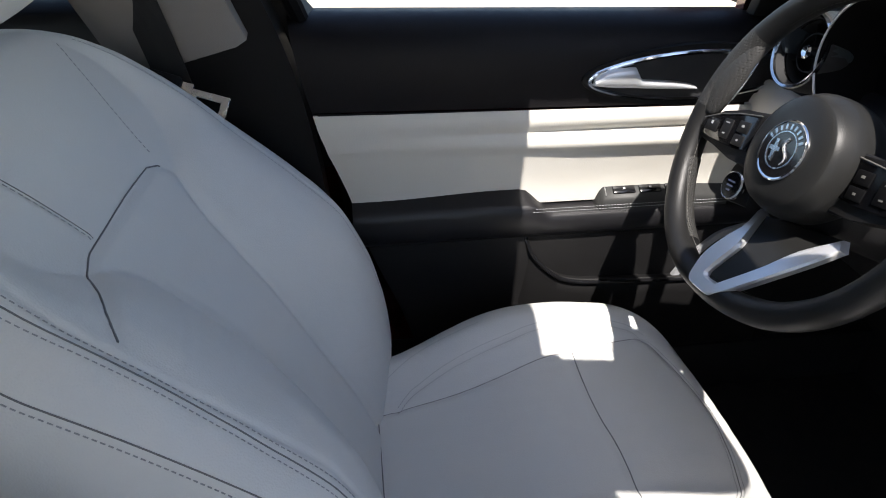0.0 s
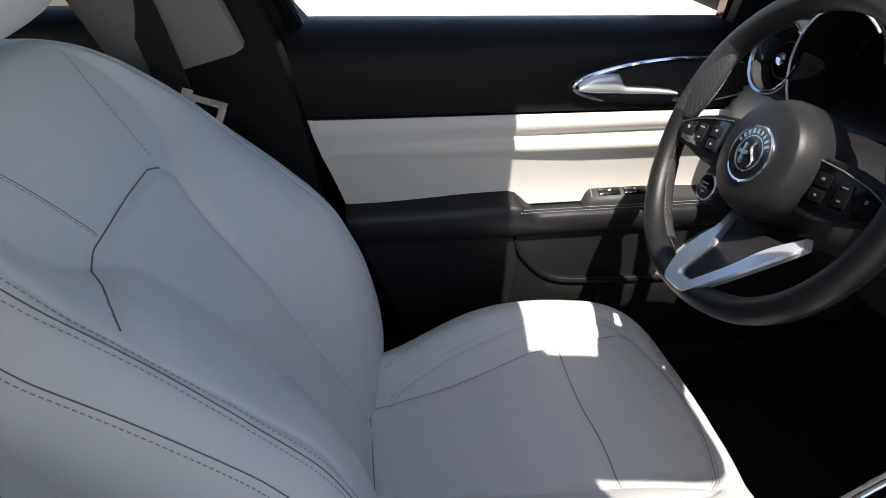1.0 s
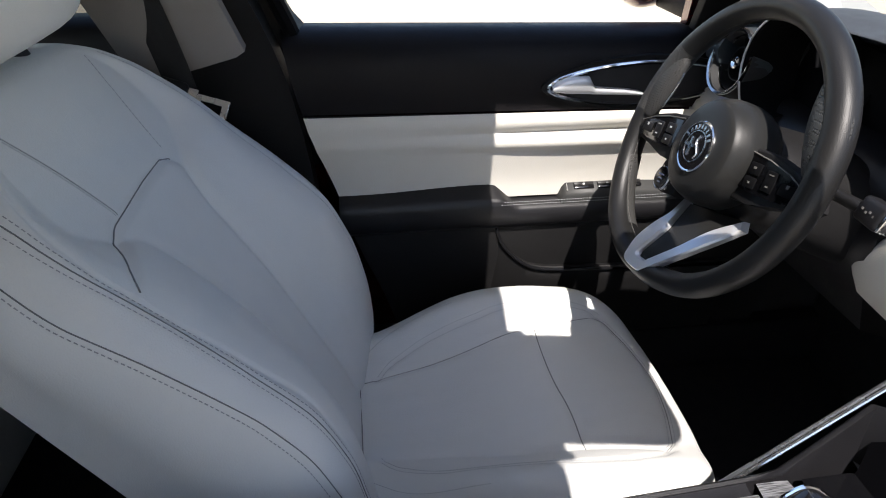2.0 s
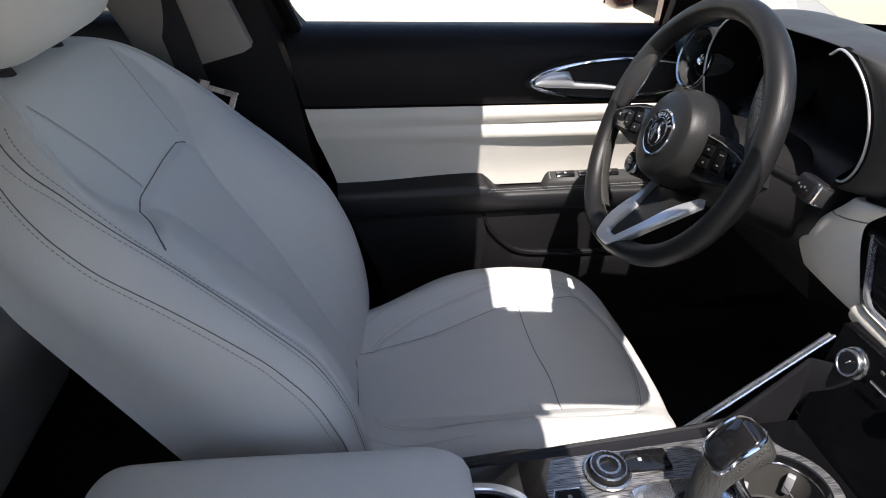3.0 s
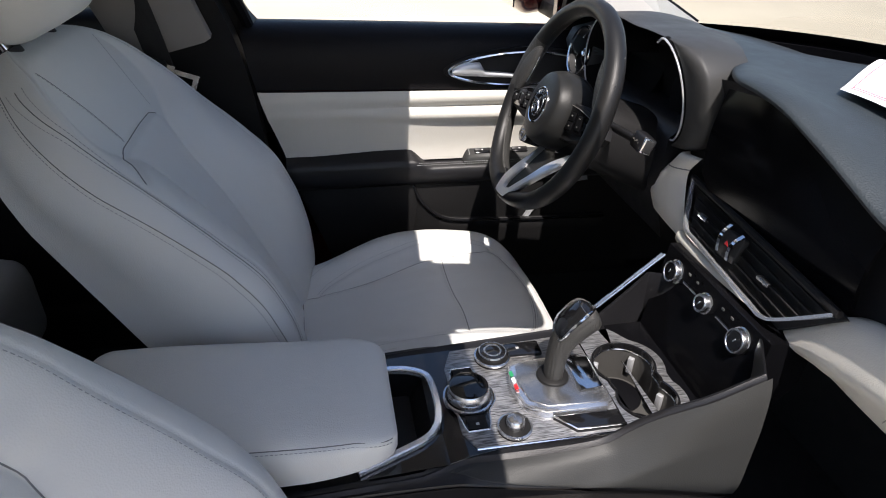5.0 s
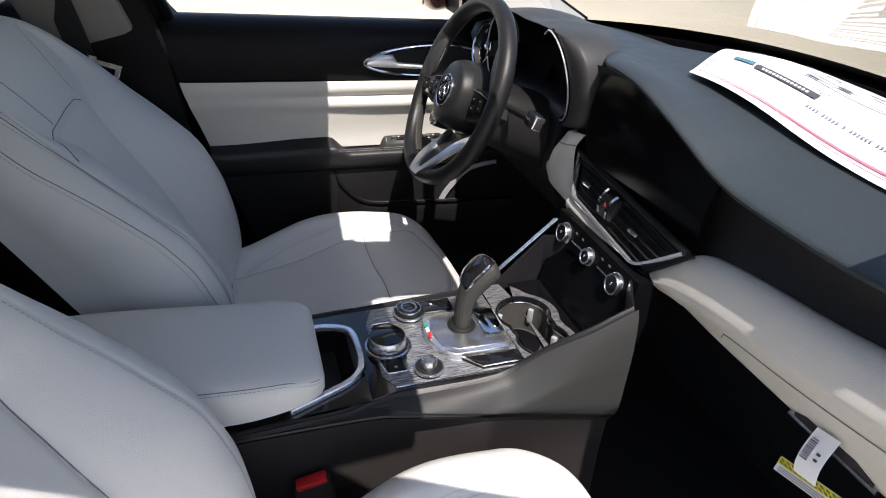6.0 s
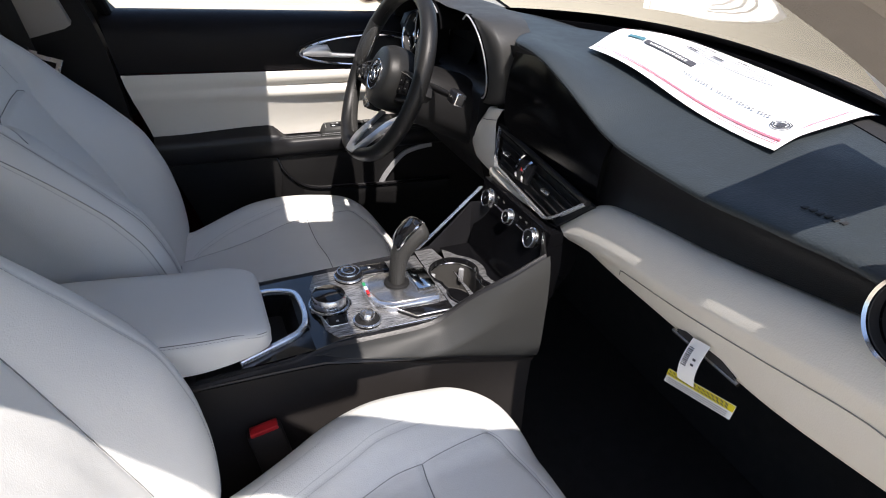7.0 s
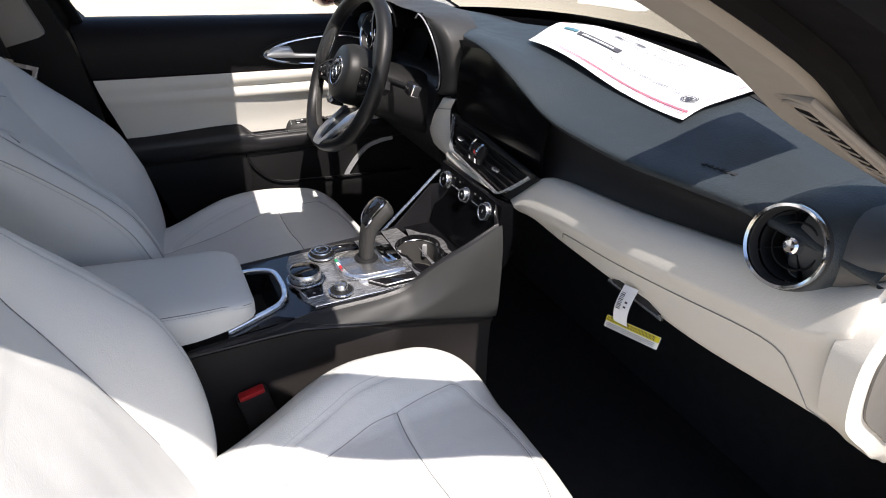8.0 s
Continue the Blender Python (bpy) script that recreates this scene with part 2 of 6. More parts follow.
def frame_of(normal, side=(0, 1, 0)):
    """Rotation whose z is normal and whose x lies near side."""
    z = Vector(normal).normalized()
    y = z.cross(Vector(side)).normalized()
    x = y.cross(z)
    return Matrix((x, y, z)).transposed()


def lathe(profile, centre, axis, n=36):
    """Turn a profile of (radius, height) about an axis."""
    R, c = frame_of(axis, (0.0, 1.0, 0.0) if abs(Vector(axis).normalized().y) < 0.9 else (1, 0, 0)), Vector(centre)
    rings = [[c + R @ Vector((max(r, 1e-5) * math.cos(2 * math.pi * i / n), max(r, 1e-5) * math.sin(2 * math.pi * i / n), h)) for i in range(n)]
             for r, h in profile]
    ends = (profile[0][0] < 1e-4, profile[-1][0] < 1e-4)
    return loft(rings, caps=ends, path_closed=not any(ends))


def prism(outline, depth, place, bev=0.0):
    """A flat outline of (a, b), pushed back by depth; place(a, b, c) gives the world point."""
    bm = bmesh.new()
    lo = [bm.verts.new(place(a, b, -depth)) for a, b in outline]
    hi = [bm.verts.new(place(a, b, 0)) for a, b in outline]
    bm.faces.new(lo[::-1])
    top = bm.faces.new(hi)
    for i in range(len(lo)):
        j = (i + 1) % len(lo)
        bm.faces.new((lo[i], lo[j], hi[j], hi[i]))
    if bev:
        bmesh.ops.bevel(bm, geom=list(top.edges), offset=bev, segments=2, affect="EDGES", profile=0.5)
    return bm


def stitches(path, step=0.006, size=0.0011, normal=None):
    """A row of short thread stitches along a path."""
    out, path = bmesh.new(), [Vector(p) for p in path]
    gone, nxt = 0.0, step * 0.5
    for a, b in zip(path, path[1:]):
        d = b - a
        ln = d.length
        if ln < 1e-7:
            continue
        d /= ln
        while nxt < gone + ln:
            c = a + d * (nxt - gone)
            s = d.cross(Vector((0.3, 0.2, 1))).normalized() * size * 0.5
            u = s.cross(d)
            h = d * step * 0.32
            v = [out.verts.new(c + q) for q in (-h - s, -h + u, -h + s, h - s, h + u, h + s)]
            out.faces.new((v[0], v[1], v[4], v[3]))
            out.faces.new((v[1], v[2], v[5], v[4]))
            nxt += step
        gone += ln
    return out


def near_line(x, y, pts):
    """Distance from a plan point to a polyline."""
    best = 9.0
    for (x0, y0), (x1, y1) in zip(pts, pts[1:]):
        dx, dy = x1 - x0, y1 - y0
        t = max(0.0, min(1.0, ((x - x0) * dx + (y - y0) * dy) / (dx * dx + dy * dy)))
        best = min(best, math.hypot(x - x0 - t * dx, y - y0 - t * dy))
    return best


# ---------------------------------------------------------------- ground and distance
bm = bmesh.new()
bmesh.ops.create_grid(bm, x_segments=2, y_segments=2, size=600)
structure("ground", bm, GROUND, "pale sandy sunlit concrete lot outside the car", "ground")
structure("backdrop", rbox((60, -6, 1.0), (0.4, 60, 2.0), 0.05), FAR, "distant dark fence beyond the lot", "fence")

# ---------------------------------------------------------------- car shell
HEAD_X, HEAD_Z = 0.195, 1.285


def screen_point(s, t):
    """Windscreen surface: s across from right (0) to left (1), t from base to header."""
    y = (s - 0.5) * 2
    base = Vector((0.93 - 0.21 * y * y, 0.685 * y, 1.012 - 0.055 * y * y))
    top = Vector((HEAD_X + 0.05 - 0.05 * y * y, 0.54 * y, HEAD_Z + 0.02 - 0.03 * y * y))
    p = base.lerp(top, t)
    p.z += 0.015 * math.sin(math.pi * t)
    return p


shell = thing("car", "dark red car with pale headliner and grey pillar trims", "car", (0, 0, 0.0))
roof = patch(lambda s, t: (HEAD_X + 0.03 - 2.0 * t, (s - 0.5) * 2 * (0.52 + 0.03 * math.sin(math.pi * t)),
                           HEAD_Z + 0.02 + 0.05 * math.sin(math.pi * (0.15 + 0.7 * t)) - 0.03 * (2 * s - 1) ** 2), 16, 16)
part("roof", thick(roof, 0.03), HEADLINER, shell, "pale cloth headliner roof")
w = part("windscreen", patch(screen_point, 24, 16), SCREEN_GLASS, shell, "clear curved windscreen glass")
w.visible_shadow = False


def on_glass(x, y):
    """Point of the windscreen over a place in plan."""
    t = 0.5
    for _ in range(12):
        yn = y / (0.685 + (0.54 - 0.685) * t)
        b, e = 0.93 - 0.21 * yn * yn, HEAD_X + 0.05 - 0.05 * yn * yn
        t = (b - x) / (b - e)
    return screen_point(yn / 2 + 0.5, t)


# Added sheet under the glass, shaped to cast the dark band on the dash.
lab_s = patch(lambda a, c: on_glass(0.48 + (0.26 - 0.04 * c) * a, (-0.470 - 0.085 * c) * (1 - a) + (-0.380 - 0.118 * c) * a) - Vector((0, 0, 0.012)), 16, 16)
part("shade_sheet", thick(lab_s, 0.0006), PAPER, shell, "added paper sheet under the windscreen that shades the dash")
part("overhead_console", rbox((0.185, -0.045, 1.268), (0.13, 0.26, 0.026), 0.010, seg=3), HEADLINER, shell, "pale overhead console")
frit = patch(lambda a, c: screen_point(0.005 + 0.99 * a, 0.004 + 0.066 * c) - Vector((0, 0, 0.003)), 30, 3)
part("frit_band", thick(frit, 0.0008), RUBBER, shell, "black printed edge of the windscreen")
# cowl under the glass base
cowl = [screen_point(s / 24, 0.0) for s in range(25)]
part("cowl", sweep(cowl, [(-0.045, -0.022), (0.012, -0.022), (0.012, 0.006), (-0.045, 0.002)]), RUBBER, shell, "black cowl strip")
bon = patch(lambda s, t: (screen_point(s, 0).x + 0.03 + t * 0.85, (s - 0.5) * 2 * (0.66 + 0.1 * min(1, 4 * t)), 0.915 - 0.05 * t - 0.16 * t * t - 0.05 * (2 * s - 1) ** 2), 20, 14)
part("bonnet", thick(bon, 0.02), PAINT, shell, "dark red bonnet")
part("floor_carpet", rbox((-0.2, 0, 0.215), (2.4, 1.46, 0.07), 0.01), CARPET, shell, "black floor carpet")
part("firewall", rbox((0.98, 0, 0.565), (0.05, 1.46, 0.67), 0.01), CARPET, shell, "black carpeted bulkhead")
part("rear_bulkhead", rbox((-1.42, 0, 0.62), (0.05, 1.46, 0.8), 0.01), CARPET, shell)
part("rear_window", patch(lambda a, t: (-1.64 - 0.1 * t, (a - 0.5) * (1.3 - 0.25 * t), 0.99 + 0.33 * t), 6, 4), REAR_GLASS, shell, "tinted rear window")
part("parcel_shelf", rbox((-1.42, 0, 0.99), (0.5, 1.3, 0.03), 0.01), BLACK_PLASTIC, shell)


for x0, x1, side in ((-1.5, 1.05, 1), (-1.5, -0.22, -1), (0.74, 1.05, -1)):
    skin = patch(lambda a, t: (x0 + (x1 - x0) * a, side * (0.80 + 0.085 * math.sin(math.pi * min(1, t * 1.15)) ** 0.7), 0.20 + 0.69 * t), 12, 14)
    part("body_side", thick(skin, 0.012), PAINT, shell, "dark red body side")


for side in (-1, 1):
    part("kick_panel", rbox((0.88, 0.735 * side, 0.58), (0.30, 0.02, 0.74), 0.005), CARPET, shell, "black footwell side lining")


def pillar(side):
    """Windscreen pillar: painted outer post, black seal and grey inner trim."""
    k, h, o = (0.028, 0.02, 0.0) if side > 0 else (0.0, 0.0, -0.050)
    path = spline([(0.80, (0.705 - k) * side, 0.955 - h), (0.66, (0.672 - k) * side, 1.028 - h), (0.50, (0.634 - k) * side, 1.112 - h), (0.36, (0.597 - k) * side + o, 1.188 - h), (HEAD_X, (0.562 - k) * side + 1.25 * o, 1.258 - h), (0.0, 0.552 * side, 1.310),
                   (-0.5, 0.525 * side, 1.325), (-1.0, 0.52 * side, 1.30)], 6)
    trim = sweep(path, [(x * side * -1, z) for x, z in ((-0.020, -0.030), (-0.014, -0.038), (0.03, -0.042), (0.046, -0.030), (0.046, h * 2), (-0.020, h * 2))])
    # Driver side takes the pale headliner colour in place of sunlight on the trim.
    part("pillar_trim", trim, PILLAR_TRIM if side < 0 else HEADLINER, shell, "grey textured pillar trim" if side < 0 else "pillar trim with sunlight put in as a paler colour")
    out = [p + Vector((0.03, (0.048 - (0.065 * sstep(-0.02, -0.13, p.x) if side < 0 else 0.0)) * side, 0.012)) for p in path]
    part("seal", tube([p + Vector((-0.002, 0.030 * side, -0.026)) for p in path], 0.011, 8), RUBBER, shell, "black rubber door seal")
    part("pillar", sweep(out, [(x * side * -1, z) for x, z in ((-0.05, -0.046), (0.029, -0.046), (0.030, 0.03), (-0.05, 0.03))]), RUBBER, shell, "black pillar jamb with rubber seals")
    if side < 0:
        part("outer_pillar", sweep([p + Vector((0.05, (0.108 - 0.050 * sstep(0.40, 0.50, p.x)) * side - 0.5 * o * sstep(0.5, 0.3, p.x), 0.025)) for p in path[:30]], [(-0.05, -0.02), (0.05, -0.02), (0.05, 0.02), (-0.05, 0.02)]), RUBBER, shell)
    rail = [p + Vector((0, ((0.040 if side > 0 else 0.020) + 0.02 * sstep(-0.1, 0.1, p.x)) * side, -0.020 + 0.02 * sstep(0.1, -0.1, p.x))) for p in path if p.x < 0.16]
    part("roof_rail", tube(rail, 0.030, 10), PAINT, shell, "dark red roof rail")
    for k, off in enumerate((0.055, 0.078)):
        part("weatherstrip", tube([p + Vector((0.0, off * side, -0.012 + 0.004 * k)) for p in path if side > 0 or p.x > 0.05], 0.004, 6), RUBBER, shell)
    return path


pillar(1)
RIGHT_PILLAR = pillar(-1)

# small demister grille in the passenger pillar trim
near = [p for p in RIGHT_PILLAR if 0.40 < p.x < 0.60]
g0, g1 = near[-1], near[0]
gd = (g1 - g0).normalized()
gs = gd.cross(Vector((0, 0, -1))).normalized()
gn = gs.cross(gd)
if gn.z > 0:
    gn = -gn
GR = Matrix((gd, gs, gn)).transposed()
gc = (g0 + g1) / 2 + gn * 0.0392
g_len = 0.17
grille = part("grille", rbox(gc, (g_len, 0.034, 0.006), 0.0028, GR), PILLAR_TRIM, shell, "slotted demister grille")
oval = [(sg * (g_len / 2 - 0.016 + 0.011 * math.cos(a)), 0.011 * math.sin(a)) for sg, a0 in ((1, -90), (-1, 90)) for a in [radians(a0 + 18 * k) * sg if sg > 0 else radians(a0 - 18 * k) for k in range(11)]]
part("ridge", tube([gc + gd * u + gs * v + gn * 0.0030 for u, v in oval], 0.0016, 6, closed=True), PILLAR_TRIM, grille)
# Slots are not cut; a black plate between the ribs stands for their shade.
part("recess", rbox(gc + gn * 0.0026, (g_len - 0.040, 0.0135, 0.002), 0.0009, GR), RUBBER, grille, "black plate for the dark inside the slots")
for k in range(7):
    part("rib", rbox(gc + gd * ((k + 0.5) / 7 - 0.5) * (g_len - 0.044) + gn * 0.0032, (0.0018, 0.0145, 0.003), 0.0006, GR @ Euler((0, 0, radians(28))).to_matrix()), PILLAR_TRIM, grille)


def b_post(side):
    lo = spline([(-0.13, 0.735 * side, 0.30), (-0.135, 0.735 * side, 0.6), (-0.165, 0.715 * side, 0.9), (-0.24, 0.655 * side, 1.12), (-0.30, 0.56 * side, 1.30)], 6)
    part("door_post", sweep(lo, [(-0.07, -0.02), (0.07, -0.02), (0.07, 0.02), (-0.07, 0.02)], up=(0, side, 0.3)), BLACK_PLASTIC, shell, "black lower centre post trim")
    hi = spline([(-0.222, 0.672 * side, 0.935), (-0.262, 0.635 * side, 1.07), (-0.30, 0.575 * side, 1.22), (-0.32, 0.53 * side, 1.30)], 6)
    part("post_trim", sweep(hi, [(-0.082, -0.006), (-0.07, -0.016), (0.07, -0.016), (0.082, -0.006), (0.082, 0.012), (-0.082, 0.012)], up=(0, side, 0.3)),
         PILLAR_TRIM, shell, "grey upper centre post trim")
    part("post_edge", tube([p + Vector((0.10 if side > 0 else 0.06, 0.02 * side, 0.0)) for p in lo], 0.012, 8), RUBBER, shell)
    part("sill", rbox((-0.15, 0.74 * side, 0.28), (2.3, 0.10, 0.16), 0.02), BLACK_PLASTIC, shell, "black door sill trim")


b_post(1)
b_post(-1)


# ---------------------------------------------------------------- driver door
def door_top(x):
    return 0.967 - 0.022 * (x + 0.1)


def door_back(z):
    """Rear edge of the door at a height."""
    return lerp_table([(0.30, 0.09), (0.50, 0.03), (0.65, -0.022), (0.71, -0.037), (0.85, -0.077), (0.98, -0.10)], z)


DOOR_FRONT = 0.80
door = thing("driver_door", "closed black and pale leather car door with chrome handle", "door", (0.3, 0.75, 0.25))


def door_sheet(profile, nx=60, x1=DOOR_FRONT, fn=None):
    """Sheet from a list of (y, z), starting at the door's rear edge."""
    prof = spline([(0, y, z) for y, z in profile], 6)
    def at(s, t):
        q = prof[min(len(prof) - 1, round(s * (len(prof) - 1)))]
        x = door_back(q.z) + t * (x1 - door_back(q.z))
        p = Vector((x, q.y, q.z + (door_top(x) - 0.972) * sstep(0.6, 0.97, q.z)))
        return fn(p) if fn else p
    return patch(at, len(prof) - 1, nx)


part("upper_panel", thick(door_sheet([(0.775, 0.974), (0.735, 0.976), (0.708, 0.966), (0.690, 0.94), (0.685, 0.90), (0.688, 0.853)]), 0.01), DOOR_SKIN, door,
     "black grained upper door panel")


def folds(p):
    k = sstep(0.0, 0.36, p.x)
    soft = 0.007 * math.exp(-((p.z - 0.826) / 0.012) ** 2) + 0.010 * math.exp(-((p.z - 0.792 + 0.01 * p.x) / 0.010) ** 2)
    hollow = 0.005 * math.exp(-((p.z - 0.808) / 0.007) ** 2)
    return Vector((p.x, p.y - (0.25 + 0.75 * k) * soft + k * hollow, p.z))


wp = [(0.690, 0.849 - 0.165 * i / 40) for i in range(41)]
wp = [(0.690 + 0.018 * sstep(0.83, 0.70, z), z) for _, z in wp]


def white_at(s, t):
    y, z = wp[round(s * 40)]
    x = door_back(z) + t * (DOOR_FRONT - door_back(z))
    return folds(Vector((x, y, z + (door_top(x) - 0.972) * sstep(0.6, 0.97, z))))


part("insert_panel", thick(patch(white_at, 40, 80), 0.006), LEATHER_TRIM, door, "pale leather door insert with soft folds")
part("trim_line", tube([(x / 50 * (DOOR_FRONT + 0.07) - 0.07, 0.687, 0.8505 + (door_top(x / 50 * 0.87 - 0.07) - 0.972) * 0.95) for x in range(51)], 0.0022, 6), BLACK_PLASTIC, door)


def arm_top(x):
    """Height of the armrest: a raised rear pad, then the dished grip."""
    return 0.700 + 0.008 * sstep(0, 0.2, x) - 0.030 * sstep(0.225, 0.268, x) - 0.004 * sstep(0.3, 0.7, x)


def arm_ring(x):
    t = arm_top(x)
    n = min(t - 0.004, 0.692 - 0.006 * sstep(0.2, 0.3, x))
    return [(x, 0.735, t), (x, 0.700, t), (x, 0.690, n + 0.001), (x, 0.683, n), (x, 0.677, n - 0.007), (x, 0.675, n - 0.018), (x, 0.678, 0.640), (x, 0.686, 0.630), (x, 0.735, 0.626)]


part("armrest", loft([arm_ring(-0.035 + i * 0.0107) for i in range(79)]), BLACK_SKIN, door, "black padded door armrest", sharp=1.2)
for dy, dz in ((0.0, 0.0), (0.003, 0.0035)):
    part("stitching", stitches([(x / 100, 0.6755 + dy, 0.6795 + dz) for x in range(24, 70)], 0.005, 0.0011), THREAD, door, "grey stitching")
low = door_sheet([(0.700, 0.640), (0.702, 0.58), (0.708, 0.50), (0.712, 0.40), (0.725, 0.29)])
part("lower_panel", thick(low, 0.01), BLACK_PLASTIC, door, "black plastic lower door panel")


# map pocket: lip line that drops from the armrest and runs forward
lip = spline([(0.235, 0.694, 0.630), (0.25, 0.686, 0.592), (0.285, 0.680, 0.556), (0.325, 0.678, 0.540), (0.40, 0.677, 0.535), (0.52, 0.677, 0.530), (0.70, 0.678, 0.524)], 8)
pocket = loft([[p + Vector((0, 0, 0)), p + Vector((0, 0.004, 0.004)), p + Vector((0, 0.018, 0.0)), p + Vector((0, 0.03, -0.10)), Vector((p.x, 0.712, 0.34)), Vector((p.x, 0.698, 0.36)),
                p + Vector((0, 0.004, -0.03))] for p in lip])
pk = part("map_pocket", pocket, BLACK_PLASTIC, door, "black door map pocket", sharp=1.0)
part("lip", tube([p + Vector((0, -0.001, 0.001)) for p in lip], 0.0035, 8), GLOSS_BLACK, pk)
part("recess", rbox((0.46, 0.7055, 0.583), (0.42, 0.006, 0.075), 0.002), MATT_BLACK, pk)

arc = spline([(0.497, 0.688, 0.516), (0.517, 0.688, 0.553), (0.561, 0.688, 0.604), (0.60, 0.688, 0.620), (0.645, 0.688, 0.627)], 6)
part("speaker_trim", sweep(arc, [(-0.0055, -0.004), (0.0055, -0.004), (0.0055, 0.004), (-0.0055, 0.004)], up=(0, 1, 0)), SILVER, door, "satin curved trim strip")

# inside handle in its leaf-shaped bezel
def leaf(k, grow=0.0):
    """Leaf outline in (x, z)."""
    out = []
    for i in range(48):
        a = 2 * math.pi * i / 48
        x = 0.156 * math.cos(a)
        z = 0.033 * math.sin(a) * (1 - 0.22 * math.cos(a) ** 2)
        out.append((0.461 + x * (1 + grow / 0.156) * k, 0.884 + 0.02 * x + z * (1 + grow / 0.033) * k))
    return out


def on_door(a, b, c):
    return Vector((a, 0.681 - c, b))


part("bezel_surround", prism(leaf(1.0, 0.010), 0.02, on_door, 0.004), BLACK_PLASTIC, door, "raised black oval surround")
hb = part("bezel", tube([Vector((a, 0.679, b)) for a, b in leaf(1.0)], 0.0036, 8, closed=True, up=(0, 1, 0.01)), CHROME, door, "chrome oval handle bezel")
part("cup", prism(leaf(0.97), 0.006, lambda a, b, c: Vector((a, 0.6802 - c, b)), 0.0), MATT_BLACK, hb)
GRIP = [(0.3110, 0.8835, 0.8765), (0.3180, 0.8900, 0.8745), (0.3300, 0.8955, 0.8725), (0.3450, 0.8980, 0.8712), (0.3600, 0.8990, 0.8705), (0.3690, 0.8985, 0.8702), (0.3740, 0.8900, 0.8700), (0.3790, 0.8820, 0.8697), (0.3950, 0.8805, 0.8690), (0.4250, 0.8780, 0.8675), (0.4500, 0.8735, 0.8660), (0.4600, 0.8700, 0.8665)]
lever = []
for x, zt, zb in GRIP:
    zc, h = (zt + zb) / 2, (zt - zb) / 2
    lever.append([(x, 0.6780 - 0.0095 * max(0.0, math.sin(a)) ** 0.7, zc + h * math.cos(a)) for a in [2 * math.pi * k / 16 for k in range(16)]])
part("door_handle", loft(lever), SILVER, door, "chrome pull handle", sharp=0.8)

# window switch pod on the armrest
pod = loft([[(x, 0.730, 0.62), (x, 0.730, z + 0.026), (x, 0.720, z + 0.026), (x, 0.686, z + 0.003), (x, 0.6815, z - 0.004), (x, 0.683, 0.65)]
            for x, z in ((0.345, 0.664), (0.352, 0.682), (0.358, 0.690), (0.43, 0.690), (0.50, 0.688), (0.56, 0.684))])
pod_ob = part("switch_panel", pod, FLANK, door, "black window switch panel", sharp=0.9)
SLOPE = math.atan2(0.023, 0.034)
for i in range(3):
    for j in range(2):
        y = 0.7115 - j * 0.0165
        z = 0.690 + 0.003 + (y - 0.686) * math.tan(SLOPE)
        part("switch", rbox((0.390 + i * 0.043, y, z + 0.001), (0.036, 0.0135, 0.005), 0.0015, Euler((SLOPE, 0, 0)).to_matrix()), GLOSS_BLACK, pod_ob)
        part("mark", rbox((0.390 + i * 0.043, y, z + 0.0038), (0.004, 0.003, 0.0006), 0, Euler((SLOPE, 0, 0)).to_matrix()), DIM_MARK, pod_ob)
part("panel_edge", tube([(0.36, 0.687, 0.6945), (0.36, 0.7195, 0.7165), (0.50, 0.7195, 0.7145)], 0.0011, 6), SATIN, pod_ob)

# window glass, belt seal and frame
gl = part("window", patch(lambda s, t: (-0.10 + s * (0.68 - 0.36 * t), 0.775 - 0.20 * t - 0.03 * t * t, 0.97 + 0.32 * t), 8, 8), SIDE_GLASS, door, "clear side window glass")
gl.visible_shadow = False
part("belt_seal", tube([(-0.10 + 0.66 * i / 20, 0.768, door_top(-0.10 + 0.66 * i / 20) - 0.004) for i in range(21)], 0.006, 8), RUBBER, door, "black belt-line window seal")
fr = spline([(-0.085, 0.74, 0.955), (-0.105, 0.735, 0.985), (-0.13, 0.71, 1.06), (-0.17, 0.64, 1.2), (-0.19, 0.58, 1.285)], 6)
part("window_frame", sweep(fr, [(-0.022, -0.012), (0.022, -0.012), (0.022, 0.02), (-0.022, 0.02)], up=(0, 1, 0.3)), BLACK_PLASTIC, door, "black window frame post")
part("door_seal", sweep(spline([(-0.055, 0.765, 0.74), (-0.085, 0.765, 0.84), (-0.104, 0.765, 0.92), (-0.122, 0.755, 0.99)], 6), [(-0.030, -0.006), (0.030, -0.006), (0.030, 0.006), (-0.030, 0.006)], up=(0, 1, 0.1)), RUBBER, door, "black rubber door seal")
sail = prism([(0.545, 0.955), (0.80, 0.93), (0.80, 0.955), (0.60, 1.035), (0.545, 1.06)], 0.02, lambda a, b, c: Vector((a, 0.715 - c - (b - 0.95) * 0.35, b)), 0.003)
part("mirror_corner", sail, BLACK_PLASTIC, door, "black mirror corner trim")
part("frame_edge", sweep([(0.55, 0.752, 0.955), (0.545, 0.737, 1.0), (0.53, 0.71, 1.08)], [(-0.006, -0.01), (0.006, -0.01), (0.006, 0.01), (-0.006, 0.01)], up=(0, 1, 0.2)), PAINT, door)

# door mirror outside
mirror = thing("door_mirror", "dark red door mirror outside the driver window", "mirror", (0.58, 0.93, 0.9))
mr = []
for i in range(13):
    t = i / 12
    y = 0.85 + 0.20 * t
    k = math.sqrt(max(0.02, 1 - (2 * t - 1) ** 4))
    mr.append([(0.53 + 0.075 * k * math.cos(a) * (1.0 if math.cos(a) > 0 else 0.5), y, 1.016 + 0.065 * k * math.sin(a)) for a in [2 * math.pi * j / 20 for j in range(20)]])
